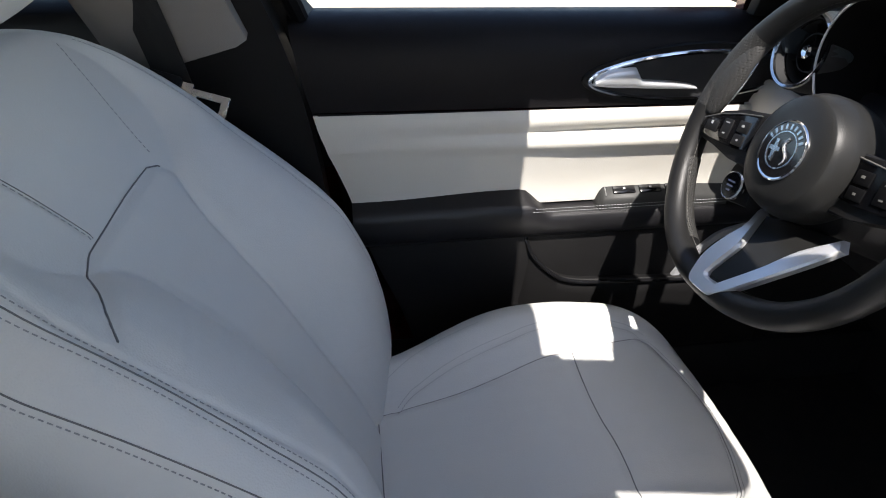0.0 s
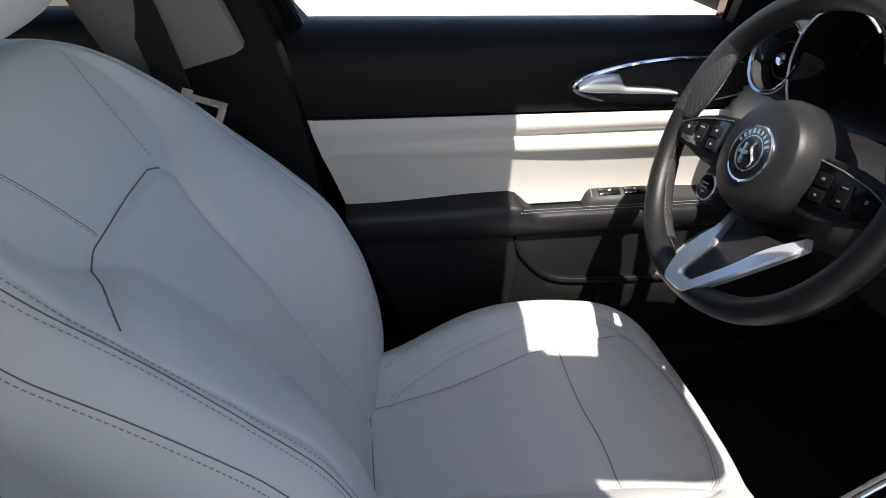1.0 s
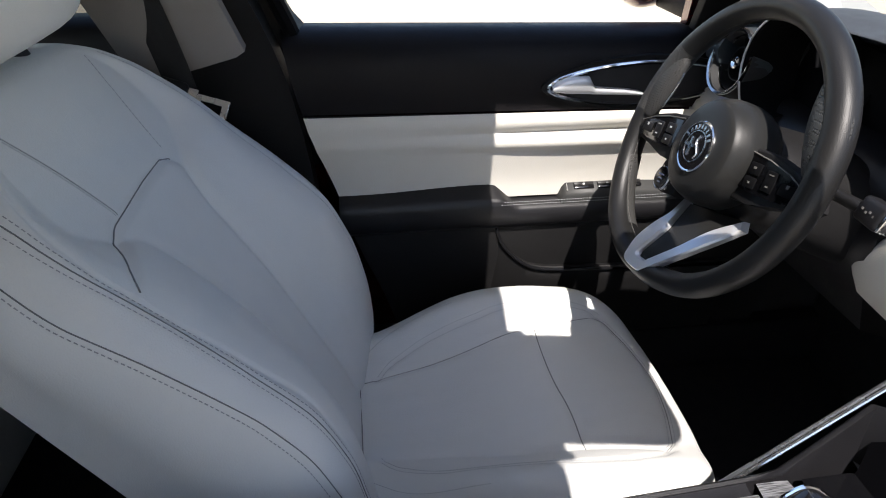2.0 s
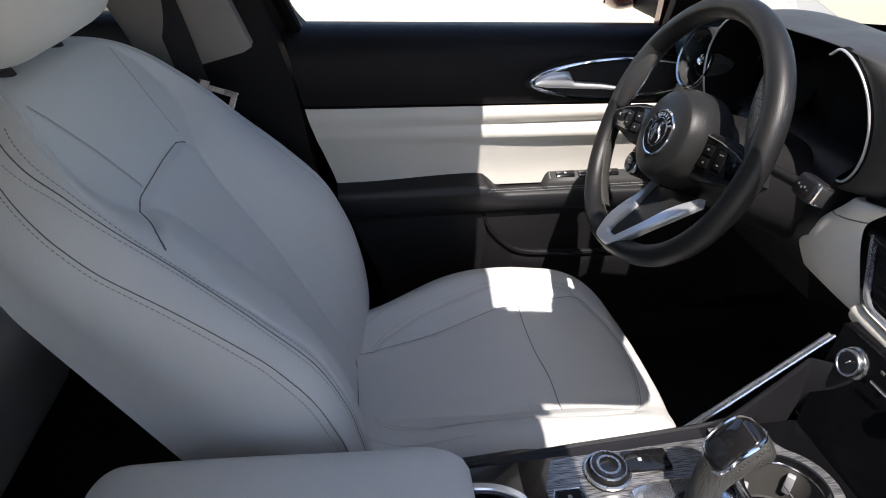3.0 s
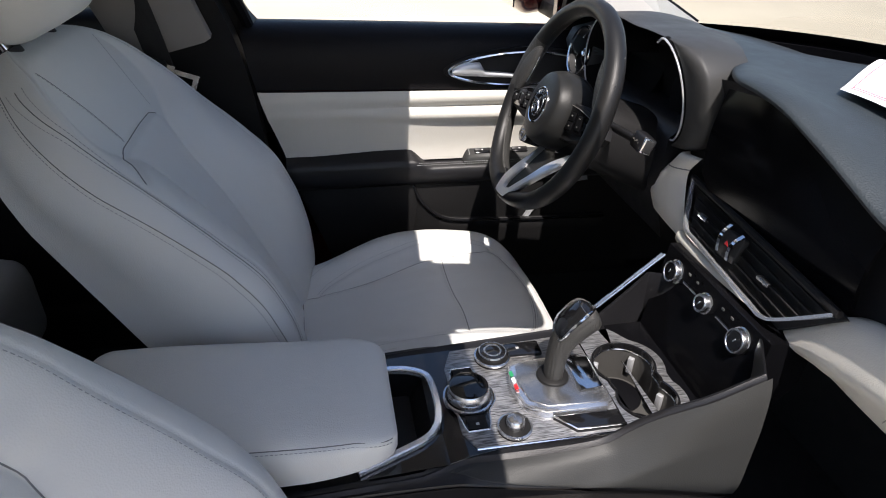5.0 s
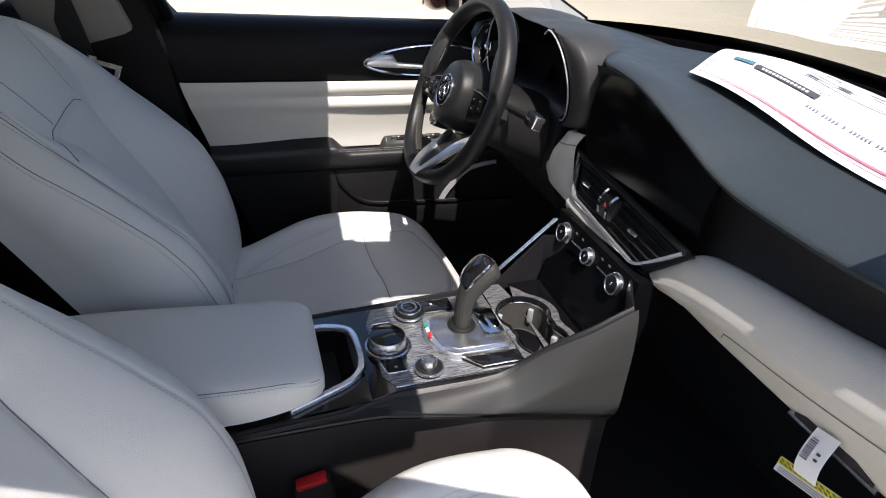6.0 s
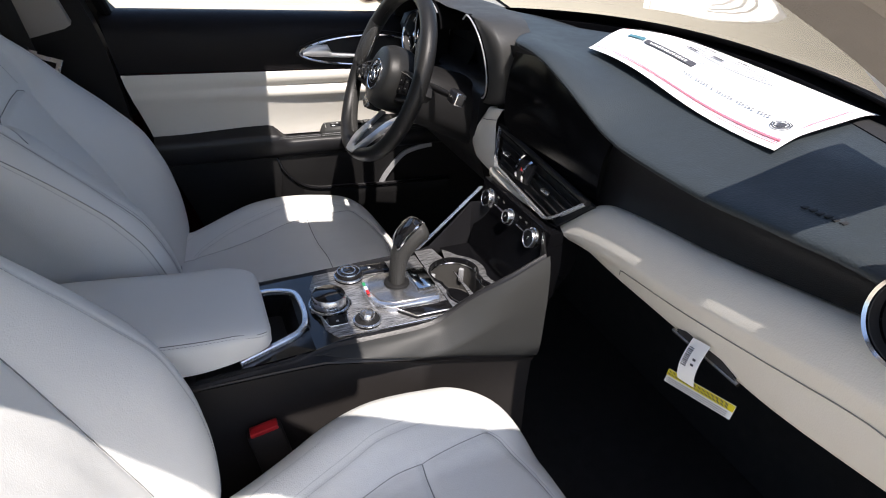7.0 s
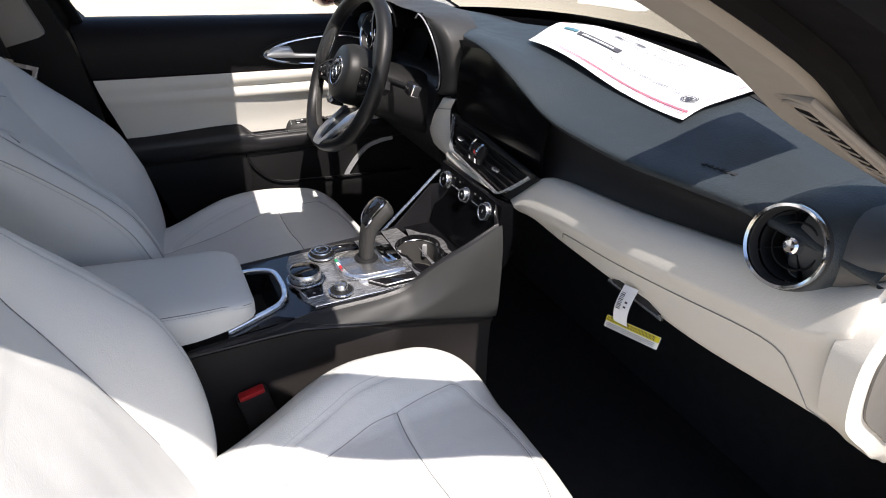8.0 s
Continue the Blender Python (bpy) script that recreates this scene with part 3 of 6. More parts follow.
part("housing", loft(mr), PAINT, mirror, "dark red mirror housing")
part("mirror_glass", rbox((0.490, 0.95, 1.016), (0.004, 0.15, 0.09), 0.001), CHROME, mirror, "mirror glass")
part("stalk", rbox((0.585, 0.82, 0.975), (0.07, 0.14, 0.035), 0.01), BLACK_PLASTIC, mirror)

# rear door on the driver side, with its window sill
rdoor = thing("rear_door", "closed black rear car door with window", "door", (-0.6, 0.75, 0.25))
rp = spline([(0, 0.775, 0.99), (0, 0.72, 0.992), (0, 0.695, 0.97), (0, 0.69, 0.88), (0, 0.70, 0.7), (0, 0.68, 0.66), (0, 0.71, 0.60), (0, 0.72, 0.30)], 5)
part("door_panel", thick(loft([[(x, p.y, p.z) for p in rp] for x in (-0.24, -0.5, -0.8, -1.1)], ring_closed=False), 0.01), BLACK_SKIN, rdoor, "black rear door panel")
g2 = part("window", patch(lambda s, t: (-0.28 - 0.8 * s, 0.775 - 0.2 * t, 0.985 + 0.32 * t), 6, 6), REAR_GLASS, rdoor, "tinted rear side window")
rdoor_r = copy_thing(rdoor, pose(-0.6, -0.75, 0.25))
rdoor_r.matrix_basis = pose(-0.6, -0.75, 0.25) @ Matrix.Diagonal((1, -1, 1, 1))


# ---------------------------------------------------------------- seats
SEAT_Y = 0.384
V_TOP = 0.60
W_TAB = [(-0.06, 0.225), (0.0, 0.238), (0.06, 0.247), (0.42, 0.247), (0.47, 0.238), (0.52, 0.212), (0.56, 0.172), (0.585, 0.135), (0.60, 0.10)]
CREST = [(-0.06, -0.02), (0.0, 0.03), (0.05, 0.052), (0.1, 0.068), (0.16, 0.082), (0.22, 0.086), (0.3, 0.068), (0.4, 0.035), (0.48, 0.012), (0.56, -0.012), (0.60, -0.04)]
RIM = [(-0.09, -0.069), (-0.03, -0.01), (0.03, 0.027), (0.08, 0.052), (0.15, 0.069), (0.2, 0.073), (0.26, 0.066), (0.3, 0.055), (0.37, 0.03), (0.44, 0.0), (0.5, -0.022), (0.57, -0.045), (0.60, -0.06)]
MID = [(-0.06, -0.012), (0.0, 0.0), (0.1, 0.012), (0.25, 0.018), (0.43, 0.0), (0.53, -0.010), (0.575, -0.02), (0.60, -0.045)]
INSERT = [(-0.192, 0.404), (-0.165, 0.416), (-0.126, 0.426), (-0.101, 0.4345), (-0.095, 0.4355), (0.0, 0.4365), (0.062, 0.4345), (0.078, 0.4275), (0.090, 0.414)]
VALLEY = [(0.0, 0.056), (0.18, 0.054), (0.28, 0.058), (0.34, 0.067), (0.39, 0.080), (0.41, 0.094), (0.432, 0.124), (0.463, 0.152), (0.54, 0.175)]
CREST_SEAM = [(0.18, 0.88), (0.24, 0.885), (0.32, 0.867), (0.38, 0.85), (0.42, 0.853), (0.46, 0.875), (0.49, 0.895), (0.52, 0.93), (0.55, 0.955)]


def back_w(u, v, wide=0.0):
    """How far the backrest's face stands forward of its plane."""
    us = abs(u) * 0.247 / lerp_table(W_TAB, v)
    mid, crest, rim_w = lerp_table(MID, v), lerp_table(CREST, v), lerp_table(RIM, v)
    if us < 0.205:
        c0 = lerp_table(VALLEY, v) + wide * sstep(0.46, 0.38, v)
        q = max(0.0, min(1.0, (us - c0) / (0.205 - c0)))
        w = mid + (crest - mid) * math.sin(q * math.pi / 2) ** (0.94 + 0.45 * sstep(0.40, 0.48, v))
    else:
        q = min(1.0, (us - 0.205) / 0.042)
        w = crest + (rim_w - crest) * q * q
    if 0.36 < v < 0.5:
        d = near_line(u, v, INSERT)
        below = lerp_table(sorted(INSERT), u) - v
        fade = sstep(0.10, 0.06, u) * sstep(-0.200, -0.172, u)
        w -= 0.0030 * math.exp(-(d / 0.0042) ** 2) * fade
        w += 0.0028 * sstep(0.0, 0.010, below) * sstep(0.09, 0.03, below) * fade
    da = abs(us - 0.205)
    w += 0.0022 * noise.noise((u * 9.0, v * 7.0, 3.1)) + 0.0009 * noise.noise((u * 34.0, v * 16.0, 7.7))
    groove = lerp_table(VALLEY, v) + wide * sstep(0.46, 0.38, v)
    w -= 0.0042 * math.exp(-((us - groove) / 0.0075) ** 2) * sstep(0.43, 0.37, v)
    return w - 0.0018 * math.exp(-(da / 0.003) ** 2)


def back_thick(v):
    return lerp_table([(-0.06, 0.08), (0.0, 0.09), (0.5, 0.09), (0.57, 0.08), (0.60, 0.07)], v)


def build_seat(SEAT_Y, recline, label, wide=0.0):
    B_O = Vector((-0.016, SEAT_Y, 0.505))
    B_V = Vector((-math.sin(radians(recline)), 0, math.cos(radians(recline))))
    B_N = Vector((B_V.z, 0, -B_V.x))

    def back_point(u, v, lift=0.0):
        p = B_O + B_V * v + B_N * (back_w(u, v, wide) + lift)
        p.y += u
        return p

    seat = thing("front_seat", label, "seat", (0.12, SEAT_Y, 0.25), "front seats")
    vs = [-0.06 + (V_TOP + 0.06) * i / 150 for i in range(151)]
    na = 190
    rings_f, rings_s1, rings_s2, rings_b = [], [], [], []
    for v in vs:
        W, T = lerp_table(W_TAB, v), back_thick(v)
        front = [back_point(W * (2 * i / na - 1), v) for i in range(na + 1)]
        rings_f.append(front)
        for side, ring in ((0, rings_s1), (-1, rings_s2)):
            e = front[side]
            sgn = -1 if side == 0 else 1
            tail = B_O + B_V * v - B_N * T
            tail.y = e.y
            pts = []
            for k in range(9):
                t = k / 8
                p = e.lerp(tail, t)
                p.y += sgn * (0.010 * math.sin(math.pi * min(1, t * 1.3)) if t < 0.77 else 0.0)
                pts.append(p)
            ring.append(pts)
        rings_b.append([rings_s1[-1][-1].lerp(rings_s2[-1][-1], k / 12) - B_N * 0.02 * math.sin(math.pi * k / 12) for k in range(13)])
    part("backrest", loft(rings_f, ring_closed=False), LEATHER, seat, "pale grey leather backrest face", sharp=2.0)
    part("side_panel", loft(rings_s1, ring_closed=False), LEATHER, seat, sharp=2.0)
    part("side_panel", loft(rings_s2, ring_closed=False), LEATHER, seat, sharp=2.0)
    part("back_shell", loft(rings_b, ring_closed=False), LEATHER, seat, "grey backrest rear shell", sharp=2.0)
    # seams
    sb, st, fine = [], [], []
    insert_line = [Vector((*a, 0)).lerp(Vector((*b, 0)), k / 6) for a, b in zip(INSERT, INSERT[1:]) for k in range(6)]
    sb.append(tube([back_point(q.x, q.y, 0.0007) for q in insert_line if q.x < 0.08], 0.0008, 6))
    if wide:
        sb.append(tube([back_point(lerp_table(VALLEY, v) + wide * sstep(0.46, 0.38, v), v, 0.0006) for v in [0.12 + 0.34 * k / 40 for k in range(41)]], 0.0007, 6))
    for s in (-1, 1):
        crest = [(s * (lerp_table(CREST_SEAM, v) if s < 0 else 0.80) * lerp_table(W_TAB, v), v) for v in [0.0 + 0.56 * i / 80 for i in range(81)]]
        if s < 0:
            sb.append(tube([back_point(u, v, 0.0) for u, v in crest], 0.0007, 6))
        for off in (-0.0055, 0.0055) if s < 0 else (0.0,):
            (st if s < 0 else fine).append(stitches([back_point(u + off * s, v, 0.0004) for u, v in crest], 0.0052, 0.0013))
        yoke = [(s * (0.080 + 0.034 * (i / 30) ** 1.3), 0.440 + 0.125 * i / 30) for i in range(31)]
        if s < 0:
            sb.append(tube([back_point(u, v, 0.0) for u, v in yoke], 0.0005, 6))
        yoke = [(u + 0.004 * s, v) for u, v in yoke]
        (st if s < 0 else fine).append(stitches([back_point(u, v, 0.0004) for u, v in yoke], 0.0056, 0.0013))
        flank = (rings_s1 if s < 0 else rings_s2)[8:-5]
        sb.append(tube([ring[0].lerp(ring[1], 0.08) + Vector((0, s * 0.0003, 0)) for ring in flank], 0.0006, 6))
        st.append(stitches([ring[0].lerp(ring[1], 0.5) + Vector((0, s * 0.0004, 0)) for ring in flank], 0.0052, 0.0014))
    for row in sb:
        part("seam", row, SEAM, seat, "dark recessed seam")
    for row in st:
        part("stitching", row, THREAD, seat, "grey stitching")
    for row in fine:
        part("stitching", row, FINE_THREAD, seat, "pale grey stitching")

    # headrest
    hc = B_O + B_V * 0.700 + B_N * 0.0
    rings = []
    for i in range(25):
        b = -math.pi / 2 + math.pi * i / 24
        cz, sz = max(0.0, math.cos(b)), math.sin(b)
        ring = []
        for j in range(40):
            a = 2 * math.pi * j / 40
            f = lambda q, e: math.copysign(abs(q) ** e, q)
            ring.append(hc + Vector((0, 1, 0)) * 0.135 * f(math.cos(a), 0.55) * f(cz, 0.45) + B_N * 0.062 * f(math.sin(a), 0.7) * f(cz, 0.45) + B_V * 0.105 * f(sz, 0.7))
        rings.append(ring)
    hr = part("headrest", loft(rings), LEATHER, seat, "pale leather headrest", sharp=2.0)
    loop = [hc + Vector((0, 0.098 * math.copysign(abs(math.cos(a)) ** 0.5, math.cos(a)), 0)) + B_N * 0.0596 + B_V * 0.066 * math.copysign(abs(math.sin(a)) ** 0.5, math.sin(a))
            for a in [2 * math.pi * k / 64 for k in range(64)]]
    part("seam", tube(loop, 0.0013, 6, closed=True), SEAM, hr)
    for s in (-1, 1):
        base = B_O + B_V * 0.575 + B_N * -0.05 + Vector((0, s * 0.06, 0))
        part("headrest_post", tube([base, base + B_V * 0.12], 0.007, 10), CHROME, seat, "chrome headrest post")
        part("post_collar", lathe([(0.0, 0), (0.016, 0), (0.016, 0.01), (0.0, 0.012)], base + B_V * 0.015, B_V, 16), MATT_BLACK, seat)

    # cushion
    def cushion_w(x):
        return lerp_table([(-0.09, 0.165), (0.0, 0.188), (0.10, 0.218), (0.20, 0.238), (0.28, 0.243), (0.45, 0.243)], x)

    def cush_front(a):
        return 0.458 - 0.085 * abs(a) ** 4 - 0.01 * abs(a) ** 2

    SEAMS = [[(-0.028, 0.069), (0.009, 0.075), (0.088, 0.087), (0.171, 0.107), (0.225, 0.120), (0.268, 0.1235), (0.307, 0.130), (0.374, 0.141)],
             [(0.274, -0.123), (0.277, -0.05), (0.271, 0.011), (0.268, 0.070), (0.268, 0.1235)], [(-0.012, -0.069), (-0.015, 0.069)],
             [(0.012, 0.076), (0.026, 0.092), (0.042, 0.104), (0.093, 0.128), (0.179, 0.150), (0.214, 0.159), (0.270, 0.166), (0.316, 0.166), (0.361, 0.156), (0.383, 0.141)],
             [(0.374, 0.141), (0.393, 0.120), (0.408, 0.075), (0.417, 0.03), (0.420, 0.0), (0.417, -0.03), (0.408, -0.075), (0.393, -0.120), (0.374, -0.141)]]
    SEAMS += [[(x, -y) for x, y in SEAMS[0]], [(x, -y) for x, y in SEAMS[3]]]

    def cush_z(x, y):
        a = abs(y) / cushion_w(x)
        z = 0.505 + 0.034 * sstep(-0.05, 0.30, x) - 0.012 * sstep(0.32, 0.46, x)
        z += (0.018 + 0.022 * sstep(0.0, 0.15, x) - 0.022 * sstep(0.15, 0.42, x)) * sstep(0.42, 0.78, a)
        if y * SEAT_Y < 0:
            z += (0.016 + 0.010 * (wide > 0)) * sstep(0.08, 0.24, x) * sstep(0.40, 0.80, a)
        z -= 0.006 * math.cos(min(1.0, a / 0.5) * math.pi / 2) * (1 - sstep(0.25, 0.4, x))
        if a > 0.76:
            q = min(1.0, (a - 0.76) / 0.24)
            z -= 0.05 * (1 - math.sqrt(max(0, 1 - q * q)))
        front = cush_front(min(1, a)) - x
        if front < 0.055:
            q = min(1.0, (0.055 - front) / 0.055)
            z -= 0.055 * (1 - math.sqrt(max(0, 1 - q * q)))
        z += 0.0020 * noise.noise((x * 9.0, y * 9.0, SEAT_Y)) + 0.0009 * noise.noise((x * 14.0, y * 42.0, 5.0 + SEAT_Y))
        for line in SEAMS:
            if abs(y) < 0.2 and x > -0.02:
                d = near_line(x, y, line)
                if d < 0.012:
                    z -= 0.0026 * math.exp(-(d / 0.0045) ** 2)
        return z

    X0 = -0.09
    rows = []
    nb, nc = 130, 110
    for i in range(nb + 1):
        b = i / nb
        row = []
        for j in range(nc + 1):
            a = math.sin((2 * j / nc - 1) * math.pi / 2) * 0.35 + (2 * j / nc - 1) * 0.65
            x = X0 + (cush_front(a) - X0) * (0.75 * b + 0.25 * math.sin(b * math.pi / 2))
            row.append(Vector((x, SEAT_Y + cushion_w(x) * a, cush_z(x, cushion_w(x) * a))))
        row = [Vector((row[0].x, row[0].y + 0.012, 0.40)), Vector((row[0].x, row[0].y - 0.001, 0.46))] + row + \
              [Vector((row[-1].x, row[-1].y + 0.001, 0.46)), Vector((row[-1].x, row[-1].y - 0.012, 0.40))]
        rows.append(row)
    last = rows[-1]
    rows.append([Vector((p.x + 0.002, p.y, min(p.z, 0.46))) for p in last])
    rows.append([Vector((p.x - 0.02, p.y, min(p.z, 0.40))) for p in last])
    part("cushion", loft(rows, ring_closed=False), LEATHER, seat, "pale grey leather seat cushion", sharp=2.0)
    sb, st = [], []

    def on(x, y, lift=0.0):
        return Vector((x, SEAT_Y + y, cush_z(x, y) + lift))

    for n, line in enumerate(SEAMS[:3] + SEAMS[4:5]):
        pts = spline([(x, y, 0) for x, y in line], 10) if len(line) > 2 else [Vector((*line[0], 0)).lerp(Vector((*line[1], 0)), k / 30) for k in range(31)]
        sb.append(tube([on(p.x, p.y, 0.0004) for p in pts], 0.0008 if n in (1, 2) else 0.0005, 6))
    for s in (-1, 1):
        for off in (-0.0045, 0.0045):
            pts = spline([(x, s * (y + off), 0) for x, y in SEAMS[3]], 10)
            st.append(stitches([on(p.x, p.y, 0.0006) for p in pts], 0.0046, 0.0010))
        pts = spline([(-0.029, s * 0.090, 0), (0.004, s * 0.126, 0), (0.056, s * 0.160, 0), (0.141, s * 0.180, 0)], 10)
        st.append(stitches([on(p.x, p.y, 0.0004) for p in pts], 0.0046, 0.0009))
    for off in (0.005, -0.004):
        pts = spline([(x - off, y, 0) for x, y in SEAMS[4]], 10)
        st.append(stitches([on(p.x, p.y, 0.0006) for p in pts], 0.0046, 0.0010))
    for row in sb:
        part("seam", row, SEAM, seat, "dark recessed seam")
    for row in st:
        part("stitching", row, FINE_THREAD, seat, "pale grey stitching")
    part("seat_base", rbox((0.14, SEAT_Y, 0.345), (0.44, 0.44, 0.12), 0.02), BLACK_PLASTIC, seat, "black plastic seat base")
    for s in (-1, 1):
        part("seat_rail", rbox((0.12, SEAT_Y + 0.17 * s, 0.267), (0.5, 0.04, 0.045), 0.006), MATT_BLACK, seat, "black seat rail")
    return seat


build_seat(SEAT_Y, 27.6, "pale grey leather driver seat with stitched bolsters and headrest")
build_seat(-SEAT_Y, 23.5, "pale grey leather passenger seat with stitched bolsters and headrest", 0.065)

# rear bench
bench = thing("bench_seat", "pale grey leather rear bench seat", "seat", (-0.8, 0, 0.25))
part("bench_cushion", rbox((-0.80, 0, 0.45), (0.50, 1.30, 0.20), 0.05, seg=4), LEATHER, bench, "pale grey leather bench cushion")
part("bench_back", rbox((-1.10, 0, 0.74), (0.16, 1.30, 0.62), 0.05, Euler((0, radians(-22), 0)).to_matrix(), seg=4), LEATHER, bench, "pale grey leather bench backrest")
for y in (-0.28, 0.28):
    part("seam", tube([(-0.56 - 0.4 * i / 12, y, 0.5505) for i in range(13)], 0.002, 6), SEAM, bench)

# driver belt
belt = thing("seat_belt", "black seat belt with steel latch plate on the centre post", "seat belt", (-0.22, 0.66, 0.85))
bp = spline([(-0.30, 0.555, 1.26), (-0.275, 0.60, 1.13), (-0.255, 0.632, 1.03), (-0.238, 0.640, 0.94), (-0.228, 0.640, 0.88), (-0.20, 0.645, 0.70), (-0.18, 0.66, 0.45), (-0.18, 0.67, 0.30)], 8)
part("webbing", sweep(bp, [(-0.024, -0.0008), (0.024, -0.0008), (0.024, 0.0008), (-0.024, 0.0008)], up=(0.35, 1, 0.1)), WEB, belt, "black belt webbing")
lc = Vector((-0.200, 0.612, 0.891))
LR = frame_of((0.15, -0.75, 0.55), (0.72, 0.35, -0.55))
lp = bmesh.new()
for cx, cy, sx, sy in ((-0.017, 0, 0.012, 0.040), (0.004, 0.0120, 0.034, 0.0075), (0.004, -0.0120, 0.034, 0.0075), (0.021, 0, 0.008, 0.0315), (-0.009, 0, 0.006, 0.030)):
    add(lp, rbox(lc + LR @ Vector((cx, cy, 0)) * 1.2, (sx * 1.2, sy * 1.2, 0.0025), 0.0008, LR, 1))
part("latch_plate", lp, SATIN, belt, "steel latch plate")
part("latch_cover", rbox(lc + LR @ Vector((-0.048, 0, 0.0)), (0.04, 0.056, 0.012), 0.004, LR), BLACK_PLASTIC, belt)

# passenger belt buckle
bk = thing("belt_buckle", "black seat belt buckle with red release button", "buckle", (0.08, -0.105, 0.40))
BR = Euler((radians(-6), radians(-12), 0)).to_matrix()
# Warm bounce light on the black housing is put into its colour.
part("housing", rbox((0.090, -0.107, 0.468), (0.050, 0.026, 0.112), 0.005, BR), SIDE_PLASTIC, bk, "black buckle housing, coloured grey-brown for bounce light")
part("button", rbox(Vector((0.0793, -0.1042, 0.5235)), (0.041, 0.019, 0.008), 0.002, BR), RED, bk, "red release button")
part("stem", rbox((0.105, -0.108, 0.37), (0.022, 0.010, 0.14), 0.003, BR), MATT_BLACK, bk)


# ---------------------------------------------------------------- centre console
console = thing("centre_console", "black centre console with brushed metal panel and pale padded armrest", "console", (0.2, 0, 0.25))


def console_ring(x):
    top = lerp_table([(-0.30, 0.60), (0.0, 0.628), (0.16, 0.640), (0.30, 0.644), (0.55, 0.652)], x)
    sunk = 0.065 if 0.075 < x < 0.15 or 0.39 < x < 0.49 else 0.0
    half = lerp_table([(-0.30, 0.105), (0.1, 0.112), (0.22, 0.118), (0.42, 0.128), (0.55, 0.14)], x)
    half -= 0.045 * sstep(0.512, 0.519, x)
    near = half - 0.020 * sstep(0.12, 0.19, x) * sstep(0.46, 0.37, x)
    wing = lerp_table([(0.15, 0.001), (0.22, 0.003), (0.30, 0.005), (0.345, 0.010), (0.372, 0.026), (0.40, 0.048), (0.43, 0.070), (0.464, 0.090), (0.505, 0.112), (0.60, 0.16)], x)
    wl = max(0.0, 0.600 + 0.925 * (x - 0.366) - top)
    ledge = 0.6375 - 0.175 * (x - 0.17) if x > 0.17 else 0.6375 - 0.03 * (0.17 - x)
    slim = 0.026 * (1 - sstep(0.20, 0.34, x))

    def edge(wing, hr):
        return [(hr - (0.045 if sunk and x < 0.2 else 0.020), top - sunk), (hr - 0.0105, top + 0.002), (hr - 0.0075, top + wing - 0.001), (hr - 0.004, top + wing + 0.0005), (hr + 0.0, top + wing - 0.003),
                (half + 0.005, max(ledge - 0.001, top - 0.012 + 0.6 * wing - 0.018 * sstep(0.16, 0.3, x))), (half + 0.006, ledge - 0.004), (half - 0.002 - slim, ledge - 0.016), (half - 0.004 - slim, 0.50), (half + 0.01, 0.24)]
    return [Vector((x, y, z)) for y, z in edge(wl, half)] + [Vector((x, -y, z)) for y, z in edge(wing, near)[::-1]]


part("console_body", loft([console_ring(-0.30 + i * 0.0206) for i in range(41)]), BLACK_SKIN, console, "black leather-look console body", sharp=0.9)

side_skin = loft([[p + Vector((0, -0.0022, 0)) for p in console_ring(-0.30 + i * 0.0206)[10:14]] for i in range(41)], ring_closed=False)
part("console_side", side_skin, SIDE_PLASTIC, console, "dark grey-brown console side", sharp=0.6)


def top_z(x):
    return lerp_table([(-0.30, 0.60), (0.0, 0.628), (0.16, 0.640), (0.30, 0.644), (0.55, 0.652)], x)


def on_top(a, b, c):
    return Vector((a, b, top_z(a) + 0.003 + c))


part("panel_surround", prism([(0.163, -0.098), (0.195, -0.090), (0.235, -0.086), (0.235, 0.096), (0.215, 0.098), (0.163, 0.098)], 0.01, on_top, 0.001), GLOSS_BLACK, console,
     "black console panel")
BP = [(0.186, -0.058), (0.200, -0.0835), (0.30, -0.0855), (0.384, -0.0885), (0.386, 0.0), (0.384, 0.099), (0.30, 0.096), (0.200, 0.094), (0.186, 0.060)]
part("brushed_panel", prism(BP, 0.006, lambda a, b, c: on_top(a, b, c) + Vector((0, 0, 0.002)), 0.001), BRUSHED, console, "dark brushed aluminium panel")
part("panel_edge", tube([on_top(0.198 + 0.19 * i / 12, -0.0860 - 0.004 * i / 12, 0.0035) for i in range(13)], 0.0013, 6), CHROME, console)

# storage bin with its chrome rim
for sg in (-1, 1):
    part("bin_ledge", prism([(0.0, 0.0775 * sg), (0.135, 0.0775 * sg), (0.163, 0.05 * sg), (0.164, 0.098 * sg), (0.0, 0.098 * sg)], 0.008, on_top), GLOSS_BLACK, console)
    part("bin_side", prism([(0.0, 0.070 * sg), (0.135, 0.070 * sg), (0.160, 0.05 * sg), (0.160, 0.056 * sg), (0.137, 0.0772 * sg), (0.0, 0.0772 * sg)], 0.05, on_top), GLOSS_BLACK, console)
part("bin_floor", rbox((0.11, 0, 0.592), (0.10, 0.15, 0.004), 0), MATT_BLACK, console, "dark storage bin")
rim = spline([(0.100, 0.071, 0), (0.130, 0.066, 0), (0.152, 0.055, 0), (0.162, 0.040, 0), (0.165, 0.0, 0), (0.163, -0.024, 0), (0.156, -0.044, 0), (0.140, -0.060, 0), (0.10, -0.076, 0), (0.06, -0.090, 0)], 6)
